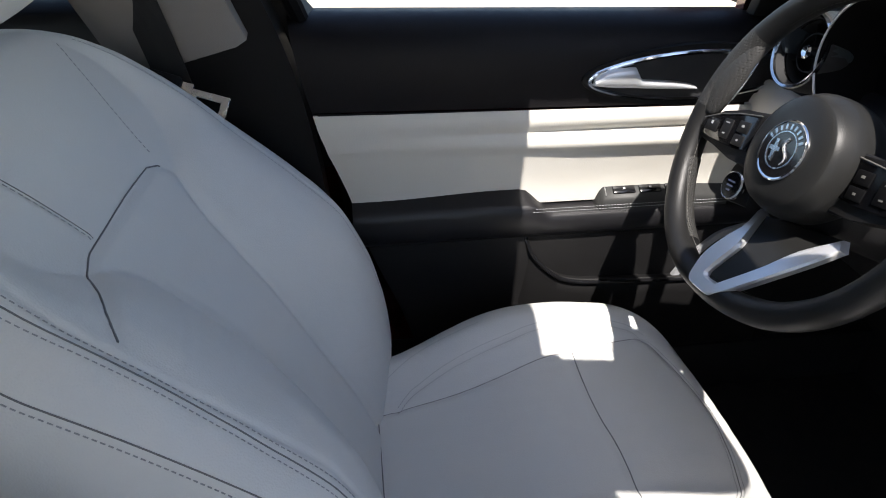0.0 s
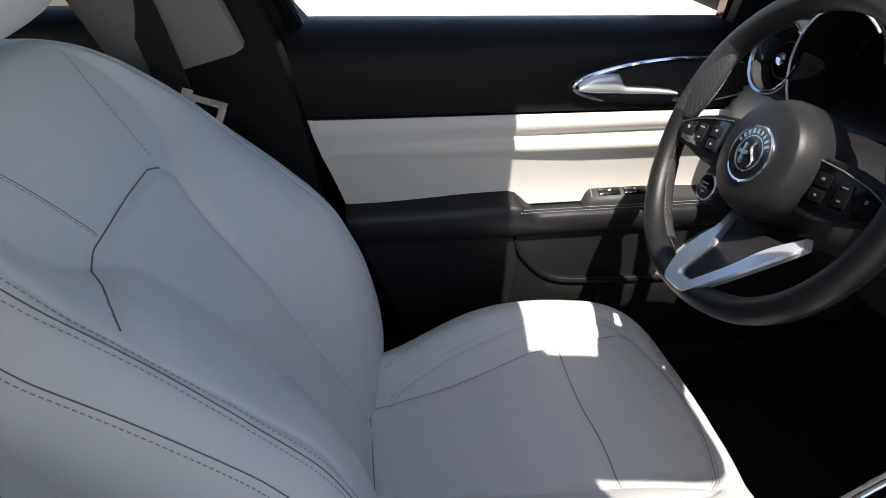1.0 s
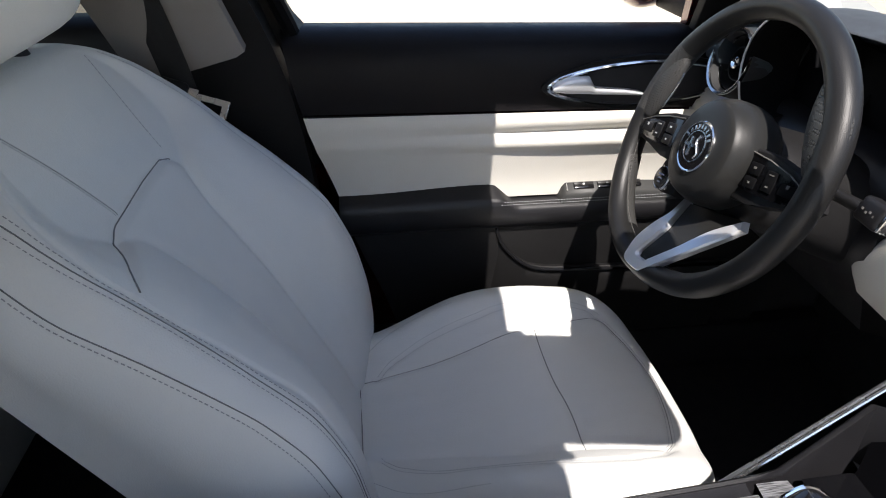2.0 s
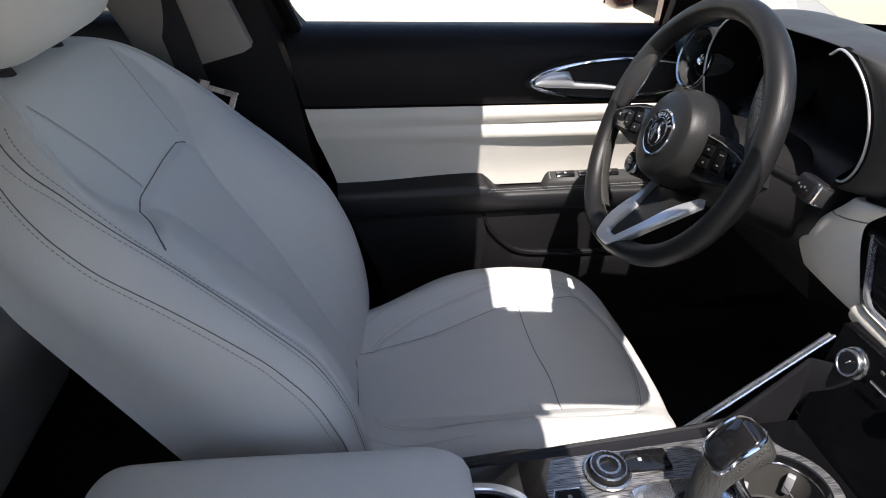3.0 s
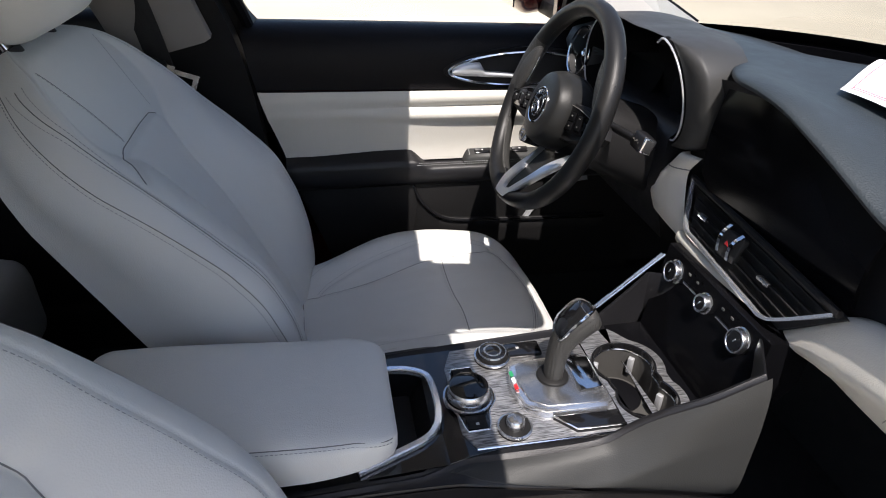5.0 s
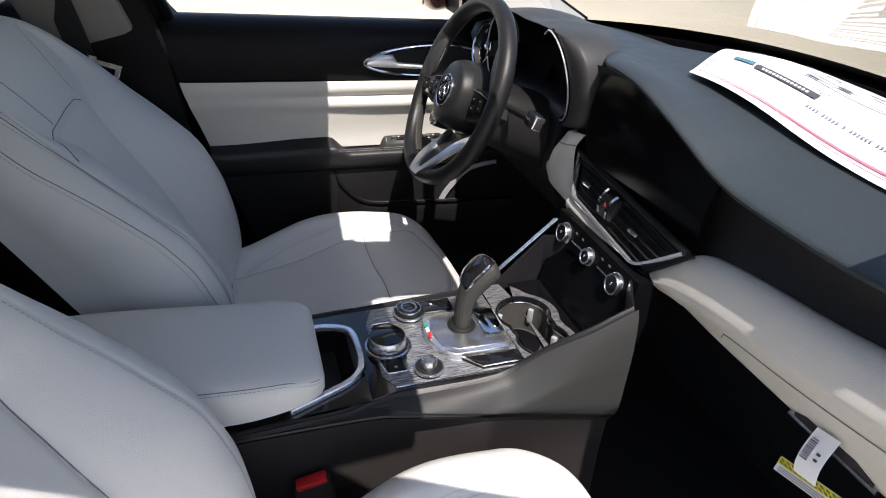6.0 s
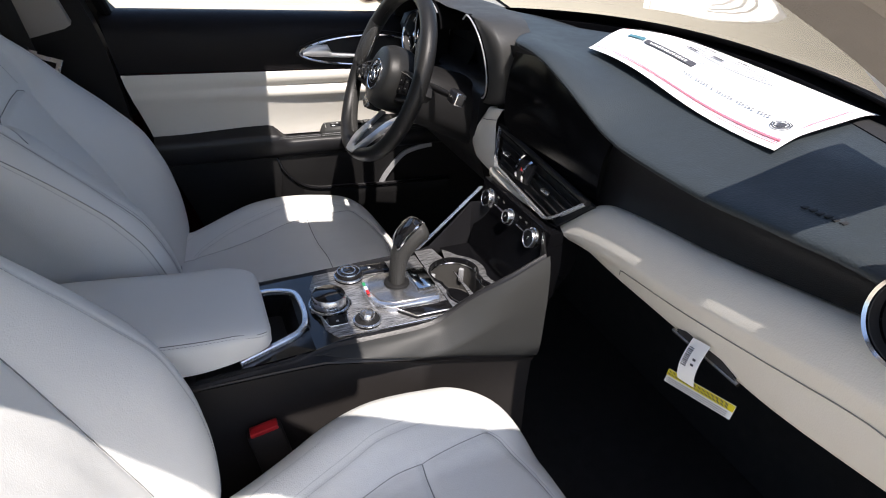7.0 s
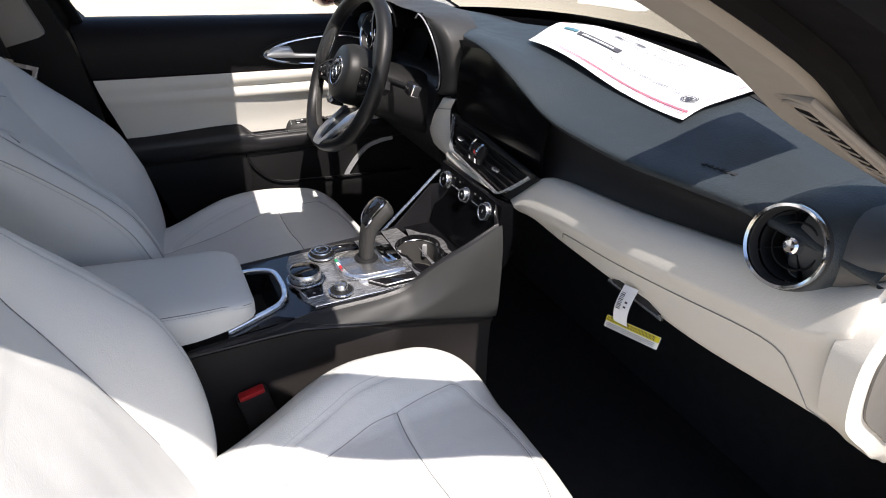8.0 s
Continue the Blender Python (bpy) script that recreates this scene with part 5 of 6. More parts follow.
for k in range(5):
    t = 0.12 + 0.19 * k
    for s0, s1 in ((0.05, 0.36), (0.52, 0.96)):
        part("vane", rbox((quad(s0, t) + quad(s1, t)) / 2 - cn * 0.006, ((quad(s1, t) - quad(s0, t)).length, 0.010, 0.002), 0.0006,
             Matrix(((quad(s1, t) - quad(s0, t)).normalized(), cn, (quad(s1, t) - quad(s0, t)).normalized().cross(cn))).transposed(), 1), BLACK_PLASTIC, vent)
rimp = spline([quad(0.02, 0.02, 0.002), quad(0.02, 0.5, 0.003), quad(0.04, 0.96, 0.003), quad(0.2, 1.0, 0.003), quad(0.8, 1.0, 0.003), quad(0.93, 0.98, 0.003), quad(0.98, 0.75, 0.003), quad(1.0, 0.05, 0.002)], 6)
part("vent_rim", sweep(rimp, [(-0.0020, -0.003), (0.0020, -0.003), (0.0020, 0.003), (-0.0020, 0.003)], up=(-1, 0, 0.3)), BRIGHT, vent, "satin vent rim")
part("brow", tube([quad(0, 0, 0.0), quad(1.0, 0, 0.0)], 0.005, 8), BLACK_PLASTIC, vent)
for s in (0.17, 0.73):
    part("slider", rbox(quad(s, 0.5, 0.001), (0.008, 0.022, 0.005), 0.0018, frame_of((0, 0, 1), (1, 0, 0))), SATIN, vent)
hz = part("hazard_panel", rbox(quad(0.445, 0.5, -0.002), (0.012, 0.036, 0.036), 0.004, Euler((0, radians(20), radians(4))).to_matrix()), MATT_BLACK, vent, "hazard switch panel")
for s in (0.395, 0.490):
    a = [quad(s, 0.16 + 0.60 * i / 12, 0.004 + 0.007 * math.sin(math.pi * i / 12)) for i in range(13)]
    part("bar", sweep(a, [(-0.0028, -0.001), (0.0028, -0.001), (0.0028, 0.0015), (-0.0028, 0.0015)], up=(-1, 0, 0.3)), CHROME, hz, "chrome bar")
part("mark", prism([(0.004, -0.003), (-0.004, -0.003), (0.0, 0.004)], 0.001, lambda a, b, c: quad(0.442, 0.5, 0.0092 + c) + Vector((0, a, b))), RED, hz, "red hazard triangle")

# screen panel above the vents
def screen_at(s, t):
    y = 0.178 - 0.308 * s
    zt, zb = pad_at((y + 0.705) / 1.41, 0).z - 0.012, 0.833 + 0.006 * s + 0.03 * sstep(0.12, 0.0, s)
    return Vector((0.5875 - 0.008 * math.sin(math.pi * t) - 0.004 * s + 0.012 * (1 - t), y, zb + (zt - zb) * (1 - t)))


part("display_screen", thick(patch(screen_at, 20, 12), 0.006), SCREEN, dash, "black glossy unlit display screen")

# heater controls
hp = [Vector((0.530, 0.135, 0.772)), Vector((0.530, -0.098, 0.772)), Vector((0.519, -0.105, 0.715)), Vector((0.490, -0.095, 0.648)), Vector((0.490, 0.105, 0.648)), Vector((0.519, 0.130, 0.715))]
cp = part("control_panel", loft([[p + Vector((0.06, 0, 0)) for p in hp], hp]), SCREEN, dash, "gloss black heater control panel")
for y, r in ((0.099, 0.0155), (0.021, 0.0125), (-0.058, 0.0160)):
    c, ax = Vector((0.5245, y, 0.746)), Vector((-1, 0, 0.22)).normalized()
    kb = part("knob", lathe([(0, -0.004), (r + 0.002, -0.004), (r + 0.002, 0.001), (r, 0.002), (r, 0.0085), (r - 0.0008, 0.010), (r - 0.0026, 0.010), (r - 0.0032, 0.009), (0, 0.009)], c, ax, 48), SATIN, cp, "knurled silver control knob")
    part("face", lathe([(0, 0.0085), (r - 0.0032, 0.0085), (r - 0.0038, 0.0097), (0, 0.0099)], c, ax), GLOSS_BLACK, kb)
    part("pointer", rbox(c + ax * 0.0102, (0.001, 0.0010, r * 0.9), 0, Euler((radians(35), radians(-14), 0)).to_matrix()), WHITE_MARK, kb)
for y in (0.055, -0.025):
    part("bar", rbox((0.5205, y, 0.748), (0.002, 0.030, 0.002), 0, None), SATIN, cp)
    for dy in (-0.01, 0.01):
        part("mark", rbox((0.5235, y + dy, 0.763), (0.001, 0.005, 0.003), 0), CUP_GREY, cp)


# round end vents
def round_vent(side):
    c, ax, k = Vector((0.552, 0.598, 0.936) if side > 0 else (0.545, -0.590, 0.946)), Vector((-0.95, 0.0, 0.22)).normalized(), 0.92 if side > 0 else 0.82
    v = part("round_vent", lathe([(r * k, h) for r, h in ((0.051, -0.08), (0.054, -0.02), (0.0535, 0.002), (0.051, 0.006), (0.046, 0.004), (0.043, -0.012), (0.041, -0.05), (0.0, -0.05))], c, ax, 56), MATT_BLACK, dash,
             "black round end vent")
    part("vent_ring", lathe([(r * k, h) for r, h in ((0.0500, -0.004), (0.0525, 0.004), (0.0510, 0.0085), (0.0475, 0.0070), (0.0455, -0.002), (0.0430, -0.010), (0.044, -0.012))], c, ax, 56), POLISHED, v, "satin metal vent ring")
    R = frame_of(ax)
    inner = c + ax * -0.012
    part("vane_ring", lathe([(0.024 - 0.0008, -0.012), (0.024 + 0.0008, -0.012), (0.024 + 0.0008, 0.0), (0.024 - 0.0008, 0.0)], inner, ax, 40), BLACK_PLASTIC, v)
    for n in range(4):
        a = math.pi / 2 * n + 0.5
        d = R @ Vector((math.cos(a), math.sin(a), 0))
        part("spoke", rbox(inner + d * 0.0205 + ax * -0.007, (0.034, 0.0014, 0.008), 0.0006, Matrix((d, ax.cross(d), ax)).transposed(), 1), BLACK_PLASTIC, v)
    part("hub", lathe([(0, -0.012), (0.0085, -0.012), (0.0092, 0.004), (0.0085, 0.008), (0.006, 0.010), (0.0045, 0.0095), (0, 0.008)], inner, ax, 32), CHROME, v, "silver vent hub")
    # housing that runs back from the ring to the dash end
    rg = []
    for i in range(9):
        t = i / 8
        rg.append([c + ax * (0.0 - 0.01 * t) + (R @ Vector((math.cos(a), math.sin(a), 0))) * (0.0535 * k + (0.0 if side > 0 else 0.008) * math.sin(t * math.pi / 2)) + Vector((0.10 * t * t + 0.01 * t, 0.0, -0.0)) for a in [2 * math.pi * j / 48 for j in range(48)]])
    part("housing", loft(rg, caps=(False, False)), BLACK_PAD, v)


round_vent(1)
round_vent(-1)
# end caps of the dash beside the doors
endp = loft([[Vector((x, y, z)) for x, z in ((0.62, 0.985), (0.556, 0.968), (0.545, 0.945), (0.552, 0.925), (0.62, 0.915))] for y in (0.632, 0.65, 0.672)])
part("end_cap", endp, BLACK_PAD, dash, "black dash end cap", sharp=1.0)

pod = []
for y, z0, z1, xf in ((-0.585, 0.890, 0.990, 0.560), (-0.605, 0.891, 0.989, 0.556), (-0.62, 0.898, 0.987, 0.556), (-0.64, 0.910, 0.986, 0.557), (-0.66, 0.929, 0.986, 0.559), (-0.675, 0.945, 0.984, 0.563), (-0.688, 0.952, 0.978, 0.575)):
    pod.append([Vector((0.66 - (0.66 - xf) * abs(math.sin(a)) ** 0.45, y, (z0 + z1) / 2 + (z1 - z0) / 2 * math.cos(a))) for a in [math.pi * k / 20 for k in range(21)]])
part("vent_pod", loft(pod, ring_closed=False), POD, dash, "charcoal pod beside the round vent", sharp=1.5)
END = [(0.5535, 0.858), (0.5550, 0.880), (0.5650, 0.905), (0.59, 0.928), (0.64, 0.945), (0.80, 0.95), (0.84, 0.80), (0.80, 0.66), (0.705, 0.672), (0.64, 0.722), (0.590, 0.765), (0.5720, 0.790), (0.5600, 0.825)]
END = [(q.x, q.z) for q in spline([(x, 0, z) for x, z in END], 4, closed=True)]
ecap = part("end_trim", prism(END, 0.030, lambda a, b, c: Vector((a, -0.690 - c, b)), 0.008), LEATHER_TRIM, dash, "pale leather dash end", sharp=0.9)
part("side_cover", prism([(0.70 + (x - 0.70) * 0.80, 0.81 + (z - 0.81) * 0.78) for x, z in END], 0.004, lambda a, b, c: Vector((a, -0.693 - c, b)), 0.0015), CUP_GREY, ecap, "grey dash end cover")

# left of the column: pale knee strip and dark lower dash
part("lower_dash", loft([[Vector((x, y, z)) for x, z in ((0.60, 0.90), (0.575, 0.88), (0.57, 0.80), (0.60, 0.70), (0.70, 0.66), (0.70, 0.92))] for y in (0.27, 0.45, 0.69)]), BLACK_SKIN, dash, "black lower dash under the column", sharp=1.0)
part("end_trim", loft([[Vector((x, y, z)) for x, z in ((0.60, 0.88), (0.568, 0.872), (0.556, 0.84), (0.566, 0.80), (0.60, 0.785))] for y in (0.50, 0.58, 0.66, 0.70)]), LEATHER_TRIM, dash, "pale leather dash end trim", sharp=1.0)

# instrument binnacle: two round hoods
def hood(cy, cz, r, a0, a1, flat, x0=0.5615, rake=0.0185, rim_end=65):
    """Inner cone and bright rim of a round gauge hood, raked forward."""
    ang = [radians(a0 + (a1 - a0) * i / 64) for i in range(65)]
    secs = []
    for dx, d in ((0.075, -0.012), (0.030, -0.005), (0.007, -0.0015), (0.002, 0.0), (0.0, 0.0020), (0.0015, 0.0042), (0.006, 0.005)):
        ring = []
        for k, a in enumerate(ang):
            curl = 0.010 * math.exp(-((k / 64) / 0.05) ** 2) + 0.006 * math.exp(-(((64 - k) / 64) / 0.05) ** 2)
            q = r + d - curl
            ring.append(Vector((x0 + dx - rake * math.sin(a), cy + q * flat * math.cos(a), cz + q * math.sin(a))))
        secs.append(ring)
    h = part("gauge_hood", loft(secs, ring_closed=False), VELVET_BLACK, dash, "black gauge hood", sharp=1.5)
    part("hood_rim", tube([p + Vector((-0.0012, 0, 0)) for p in secs[4][:rim_end]], 0.0015, 6), SILVER, h, "silver hood rim")
    part("gauge_face", lathe([(0, 0), (r * 0.9, 0), (r * 0.9, 0.003), (0, 0.003)], (0.626, cy, cz), (-1, 0, 0.25)), VELVET_BLACK, h, "dark gauge face")
    part("gauge_needle", rbox((0.620, cy - 0.02, cz - 0.034), (0.002, 0.036, 0.0016), 0, Euler((radians(4), 0, 0)).to_matrix()), DIM_MARK, h)


hood(0.297, 0.947, 0.079, 84, 250, 0.82)
hood(0.479, 0.945, 0.077, -70, 152, 1.0, 0.5435, 0.001, 58)

# one smooth shell over both hoods
arc_r = [(0.297 + 0.084 * 0.82 * math.cos(radians(a)), 0.947 + 0.084 * math.sin(radians(a)), a) for a in range(252, 96, -12)]
arc_l = [(0.479 + 0.082 * math.cos(radians(a)), 0.945 + 0.082 * math.sin(radians(a)), a) for a in range(82, -72, -12)]
front = [Vector((0.5635 - 0.0185 * math.sin(radians(a)), y, z)) for y, z, a in arc_r] + [Vector((0.546, 0.335, 1.0275)), Vector((0.546, 0.39, 1.0255)), Vector((0.546, 0.44, 1.0270))] + \
        [Vector((0.5460 - 0.001 * math.sin(radians(a)), y, z)) for y, z, a in arc_l]
front = spline(front, 5)
shell_rows = [[] for _ in range(15)]
for k, p in enumerate(front):
    d = front[min(k + 1, len(front) - 1)] - front[max(k - 1, 0)]
    n = Vector((0, -d.z, d.y)).normalized()
    side = sstep(0.34, 0.24, p.y)
    w = 0.003 + 0.036 * side * sstep(1.030, 0.990, p.z) + 0.018 * sstep(0.50, 0.56, p.y)
    deep = 0.062 - 0.046 * side
    off = n * w
    if p.y < 0.34:
        a = math.atan2(p.z - 0.947, (p.y - 0.297) / 0.82)
        wide = Vector((p.x, 0.297 + 0.109 * math.copysign(abs(math.cos(a)) ** 0.68, math.cos(a)), 0.947 + 0.083 * math.copysign(abs(math.sin(a)) ** 0.78, math.sin(a))))
        off = off.lerp(wide - p, sstep(0.34, 0.27, p.y))
    for m in range(11):
        t = m / 10 * math.pi / 2
        shell_rows[m].append(p + off * math.sin(t) + Vector((deep * (1 - math.cos(t)), 0, 0)))
    for m in range(4):
        shell_rows[11 + m].append(p + off + Vector((deep + 0.018 * (m + 1), 0, -0.0006 * (m + 1) ** 2)))
part("binnacle_shell", loft(shell_rows, ring_closed=False), COWL, dash, "charcoal hooded binnacle shell", sharp=1.5)
part("cluster_panel", rbox((0.632, 0.385, 0.93), (0.01, 0.30, 0.14), 0.003, Euler((0, radians(-12), 0)).to_matrix()), VELVET_BLACK, dash, "dark instrument cluster")


# ---------------------------------------------------------------- steering wheel
wheel = thing("steering_wheel", "black leather steering wheel with silver lower spoke and round badge", "steering wheel", (0.41, SEAT_Y, 0.90))
W_C = Vector((0.4157, 0.3776, 0.899))
W_T = radians(20.5)
W_U, W_A = Vector((math.sin(W_T), 0, math.cos(W_T))), Vector((-math.cos(W_T), 0, math.sin(W_T)))


W_TURN = radians(10)
R_A = Vector((0, math.cos(W_TURN), 0)) - W_U * math.sin(W_TURN)
R_B = Vector((0, math.sin(W_TURN), 0)) + W_U * math.cos(W_TURN)


def wp3(a, b, c=0.0):
    """Plane of the slightly turned wheel: a to the driver's left, b up, c towards the driver."""
    return W_C + R_A * a + R_B * b + W_A * c


def rim_r(a):
    """Rim radius by angle: slightly flattened at the bottom."""
    d = max(0.0, -math.sin(a))
    return 0.1690 - 0.005 * max(0.0, math.sin(a)) ** 2 - 0.011 * d ** 6


NR = 96
rimpath = [wp3(rim_r(t) * math.cos(t), rim_r(t) * math.sin(t), 0.012 * max(0.0, -math.sin(t)) ** 2) for t in [2 * math.pi * i / NR for i in range(NR)]]
rg = []
for i, p in enumerate(rimpath):
    t = 2 * math.pi * i / NR
    d = (R_A * math.cos(t) + R_B * math.sin(t)).normalized()
    fat = 1.0 + 0.14 * math.exp(-((math.sin(t) - 0.35) / 0.25) ** 2)
    rg.append([p + d * 0.0140 * fat * math.cos(a) + W_A * 0.0158 * math.sin(a) for a in [2 * math.pi * k / 18 for k in range(18)]])
part("rim", loft(rg, path_closed=True), RIM_LEATHER, wheel, "black leather wheel rim", sharp=2)
for t0, t1 in ((6, 40), (304, 344)):
    sec = []
    for i in range(21):
        t = radians(t0 + (t1 - t0) * i / 20)
        p = wp3(rim_r(t) * math.cos(t), rim_r(t) * math.sin(t))
        d = (R_A * math.cos(t) + R_B * math.sin(t)).normalized()
        fat = 1.0 + 0.14 * math.exp(-((math.sin(t) - 0.35) / 0.25) ** 2)
        sec.append([p + d * 0.0144 * fat * math.cos(a) + W_A * 0.0162 * math.sin(a) for a in [radians(70 + 170 * k / 12) for k in range(13)]])
    part("grip", loft(sec, ring_closed=False), PERF, wheel, "perforated leather grip")
part("stitching", stitches([wp3((rim_r(t) - 0.0140) * math.cos(t), (rim_r(t) - 0.0140) * math.sin(t), 0.002) for t in [2 * math.pi * i / 200 for i in range(201)]], 0.005, 0.0010), CUP_GREY, wheel)

# airbag boss
BC = (-0.008, -0.003)
pad = []
for k, c in ((0.12, 0.0262), (0.40, 0.0258), (0.66, 0.0242), (0.80, 0.0222), (0.865, 0.0203), (0.885, 0.0192), (0.93, 0.0130), (0.985, 0.0040), (1.0, -0.001), (1.005, -0.010), (1.0, -0.024), (0.97, -0.034), (0.90, -0.044)):
    ring = []
    for i in range(56):
        a = 2 * math.pi * i / 56
        ring.append(wp3(BC[0] + 0.0605 * math.cos(a) * k, BC[1] + (0.0625 + 0.002 * math.sin(a)) * math.sin(a) * k, c))
    pad.append(ring)
boss = part("airbag_cover", loft(pad), BOSS, wheel, "round black airbag cover", sharp=1.2)
L_C = wp3(BC[0] - 0.001, BC[1] + 0.001, 0.0250)
bd = part("badge", lathe([(0, 0), (0.0300, 0), (0.0300, 0.002), (0.0288, 0.0032), (0.0270, 0.0024), (0, 0.0024)], L_C, W_A, 48), CHROME, boss, "chrome round badge")
part("badge_field", lathe([(0.0, 0.0024), (0.0270, 0.0024), (0.0270, 0.0029), (0.0, 0.0029)], L_C, W_A, 40), GLOSS_BLACK, bd)
part("badge_ring", lathe([(0.0176, 0.0028), (0.0188, 0.0028), (0.0188, 0.0036), (0.0176, 0.0036)], L_C, W_A, 40), SATIN, bd)


def on_badge(a, b, c):
    return L_C + R_A * a + R_B * b + W_A * (0.0040 + c)


part("badge_cross", prism([(0.0155, 0.0018), (0.0105, 0.0022), (0.0105, 0.0095), (0.0065, 0.0095), (0.0065, 0.0022), (0.0015, 0.0018), (0.0015, -0.0018), (0.0065, -0.0022), (0.0065, -0.0125), (0.0105, -0.0105), (0.0105, -0.0022), (0.0155, -0.0018)], 0.001, on_badge), SATIN, bd)
part("badge_curve", sweep([on_badge(-0.006 + 0.0042 * math.sin(t * 0.95), 0.013 - 0.0042 * t, -0.0002) for t in [k / 4 for k in range(26)]], circle(0.0013, 8), up=W_A, scale=lambda t: 1.25 - 0.6 * t), SATIN, bd)
for k in range(9):
    a = radians(28 + 124 * k / 8)
    part("badge_bar", rbox(on_badge(0.0229 * math.cos(a), 0.0229 * math.sin(a), -0.0006), (0.0007, 0.0026, 0.0050), 0, Matrix((W_A, (R_B * math.cos(a) - R_A * math.sin(a)), (R_A * math.cos(a) + R_B * math.sin(a)))).transposed()), SATIN, bd)

# side spokes with buttons
B_ROT = frame_of(R_B, R_A) @ Matrix(((0, 1, 0), (-1, 0, 0), (0, 0, 1)))
for s in (-1, 1):
    dc, db = (-0.012, -0.008) if s < 0 else (0.0, 0.0)
    sp = prism([(0.04 * s, 0.030), (0.090 * s, 0.026), (0.128 * s, 0.018), (0.158 * s, 0.007), (0.164 * s, -0.008), (0.152 * s, -0.019), (0.120 * s, -0.022), (0.085 * s, -0.030), (0.04 * s, -0.034)], 0.024, lambda a, b, c: wp3(a, b + db, c + 0.005 + dc), 0.005)
    spo = part("spoke", sp, BLACK_PLASTIC, wheel, "black side spoke")
    # Right-hand spoke: its shade is put into darker panel, button and mark materials.
    cl = part("button_panel", prism([(0.060 * s, 0.0225), (0.095 * s, 0.019), (0.128 * s, 0.0125), (0.152 * s, 0.004), (0.157 * s, -0.006), (0.145 * s, -0.014), (0.120 * s, -0.0165), (0.085 * s, -0.0175), (0.060 * s, -0.016)], 0.006, lambda a, b, c: wp3(a, b + db, c + 0.0085 + dc), 0.0016), GLOSS_BLACK if s > 0 else SCREEN, spo, "gloss black button panel")
    part("panel_line", tube([wp3(a * s, b + db, 0.0090 + dc) for a, b in ((0.060, 0.0235), (0.095, 0.020), (0.128, 0.0135), (0.153, 0.0045))], 0.0007, 6), CUP_GREY, spo)
    for a, b, ww, hh in ((0.134, -0.002, 0.022, 0.012), (0.107, 0.000, 0.016, 0.022), (0.080, 0.007, 0.018, 0.013), (0.080, -0.008, 0.018, 0.012)):
        part("button", rbox(wp3(a * s, b + db, 0.0085 + dc), (0.003, ww, hh), 0.001, B_ROT), BLACK_PLASTIC if s > 0 else VELVET_BLACK, cl)
    for a, b, ww, hh in ((0.134, 0.002, 0.0034, 0.0036), (0.107, 0.0070, 0.0070, 0.0014), (0.107, -0.0055, 0.0040, 0.0016), (0.080, 0.008, 0.0040, 0.0026), (0.080, -0.008, 0.0030, 0.0022)):
        part("mark", rbox(wp3(a * s, b + db, 0.0102 + dc), (0.0006, ww, hh), 0, B_ROT), DIM_MARK if s > 0 else CUP_GREY, cl)

# lower spoke: satin silver V with dark centre, its arms running back under the boss
V_ARM = [((0.042, -0.066, -0.030), (0.036, -0.070, -0.030)), ((0.033, -0.086, -0.014), (0.022, -0.088, -0.013)), ((0.0375, -0.108, 0.000), (0.0130, -0.106, 0.001)), ((0.0385, -0.131, 0.0100), (0.0145, -0.126, 0.0090)), ((0.0330, -0.149, 0.0135), (0.0160, -0.1425, 0.0125)),
         ((0.0290, -0.1565, 0.0145), (0.0140, -0.1468, 0.0130)), ((0.0220, -0.1605, 0.0145), (0.0090, -0.1492, 0.0130)), ((-0.0060, -0.1615, 0.0145), (-0.0080, -0.1490, 0.0130)), ((-0.0160, -0.1580, 0.0145), (-0.0125, -0.1465, 0.0130)), ((-0.0270, -0.1480, 0.0130), (-0.0180, -0.1400, 0.0120)),
         ((-0.0520, -0.1180, 0.0060), (-0.0395, -0.1130, 0.0050)), ((-0.0700, -0.0900, -0.0090), (-0.0560, -0.0840, -0.0090)), ((-0.0790, -0.0680, -0.0260), (-0.0730, -0.0600, -0.0280))]
v_out = spline([(a, b, c + 0.016 * (b / 0.169) ** 4) for (a, b, c), _ in V_ARM], 5)
v_in = spline([(a, b, c + 0.016 * (b / 0.169) ** 4) for _, (a, b, c) in V_ARM], 5)
v_in = [o + (i - o) * 1.25 for o, i in zip(v_out, v_in)]
part("spoke_trim", loft([[wp3(*o), wp3(*o.lerp(i, 0.12)) + W_A * 0.0030, wp3(*o.lerp(i, 0.88)) + W_A * 0.0030, wp3(*i), wp3(*i) - W_A * 0.008, wp3(*o) - W_A * 0.008] for o, i in zip(v_out, v_in)]), WHEEL_SILVER, wheel, "satin silver lower spoke", sharp=0.5)
nv = len(v_in)
part("spoke_fill", loft([[wp3(*v_in[k]) - W_A * 0.004, wp3(*v_in[nv - 1 - k]) - W_A * 0.004, wp3(*v_in[nv - 1 - k]) - W_A * 0.016, wp3(*v_in[k]) - W_A * 0.016] for k in range(0, nv // 2, 2)]), BOSS, wheel, "black lower spoke centre")
# start button on the left spoke
sb_ = part("start_button", lathe([(0, 0), (0.0165, 0), (0.0165, 0.004), (0.0150, 0.0055), (0.0140, 0.005), (0, 0.005)], wp3(0.066, -0.054, -0.004), W_A, 36), SATIN, wheel, "silver-ringed start button")
part("face", lathe([(0, 0.005), (0.0140, 0.005), (0.0140, 0.006), (0, 0.0065)], wp3(0.066, -0.054, -0.004), W_A, 32), GLOSS_BLACK, sb_)
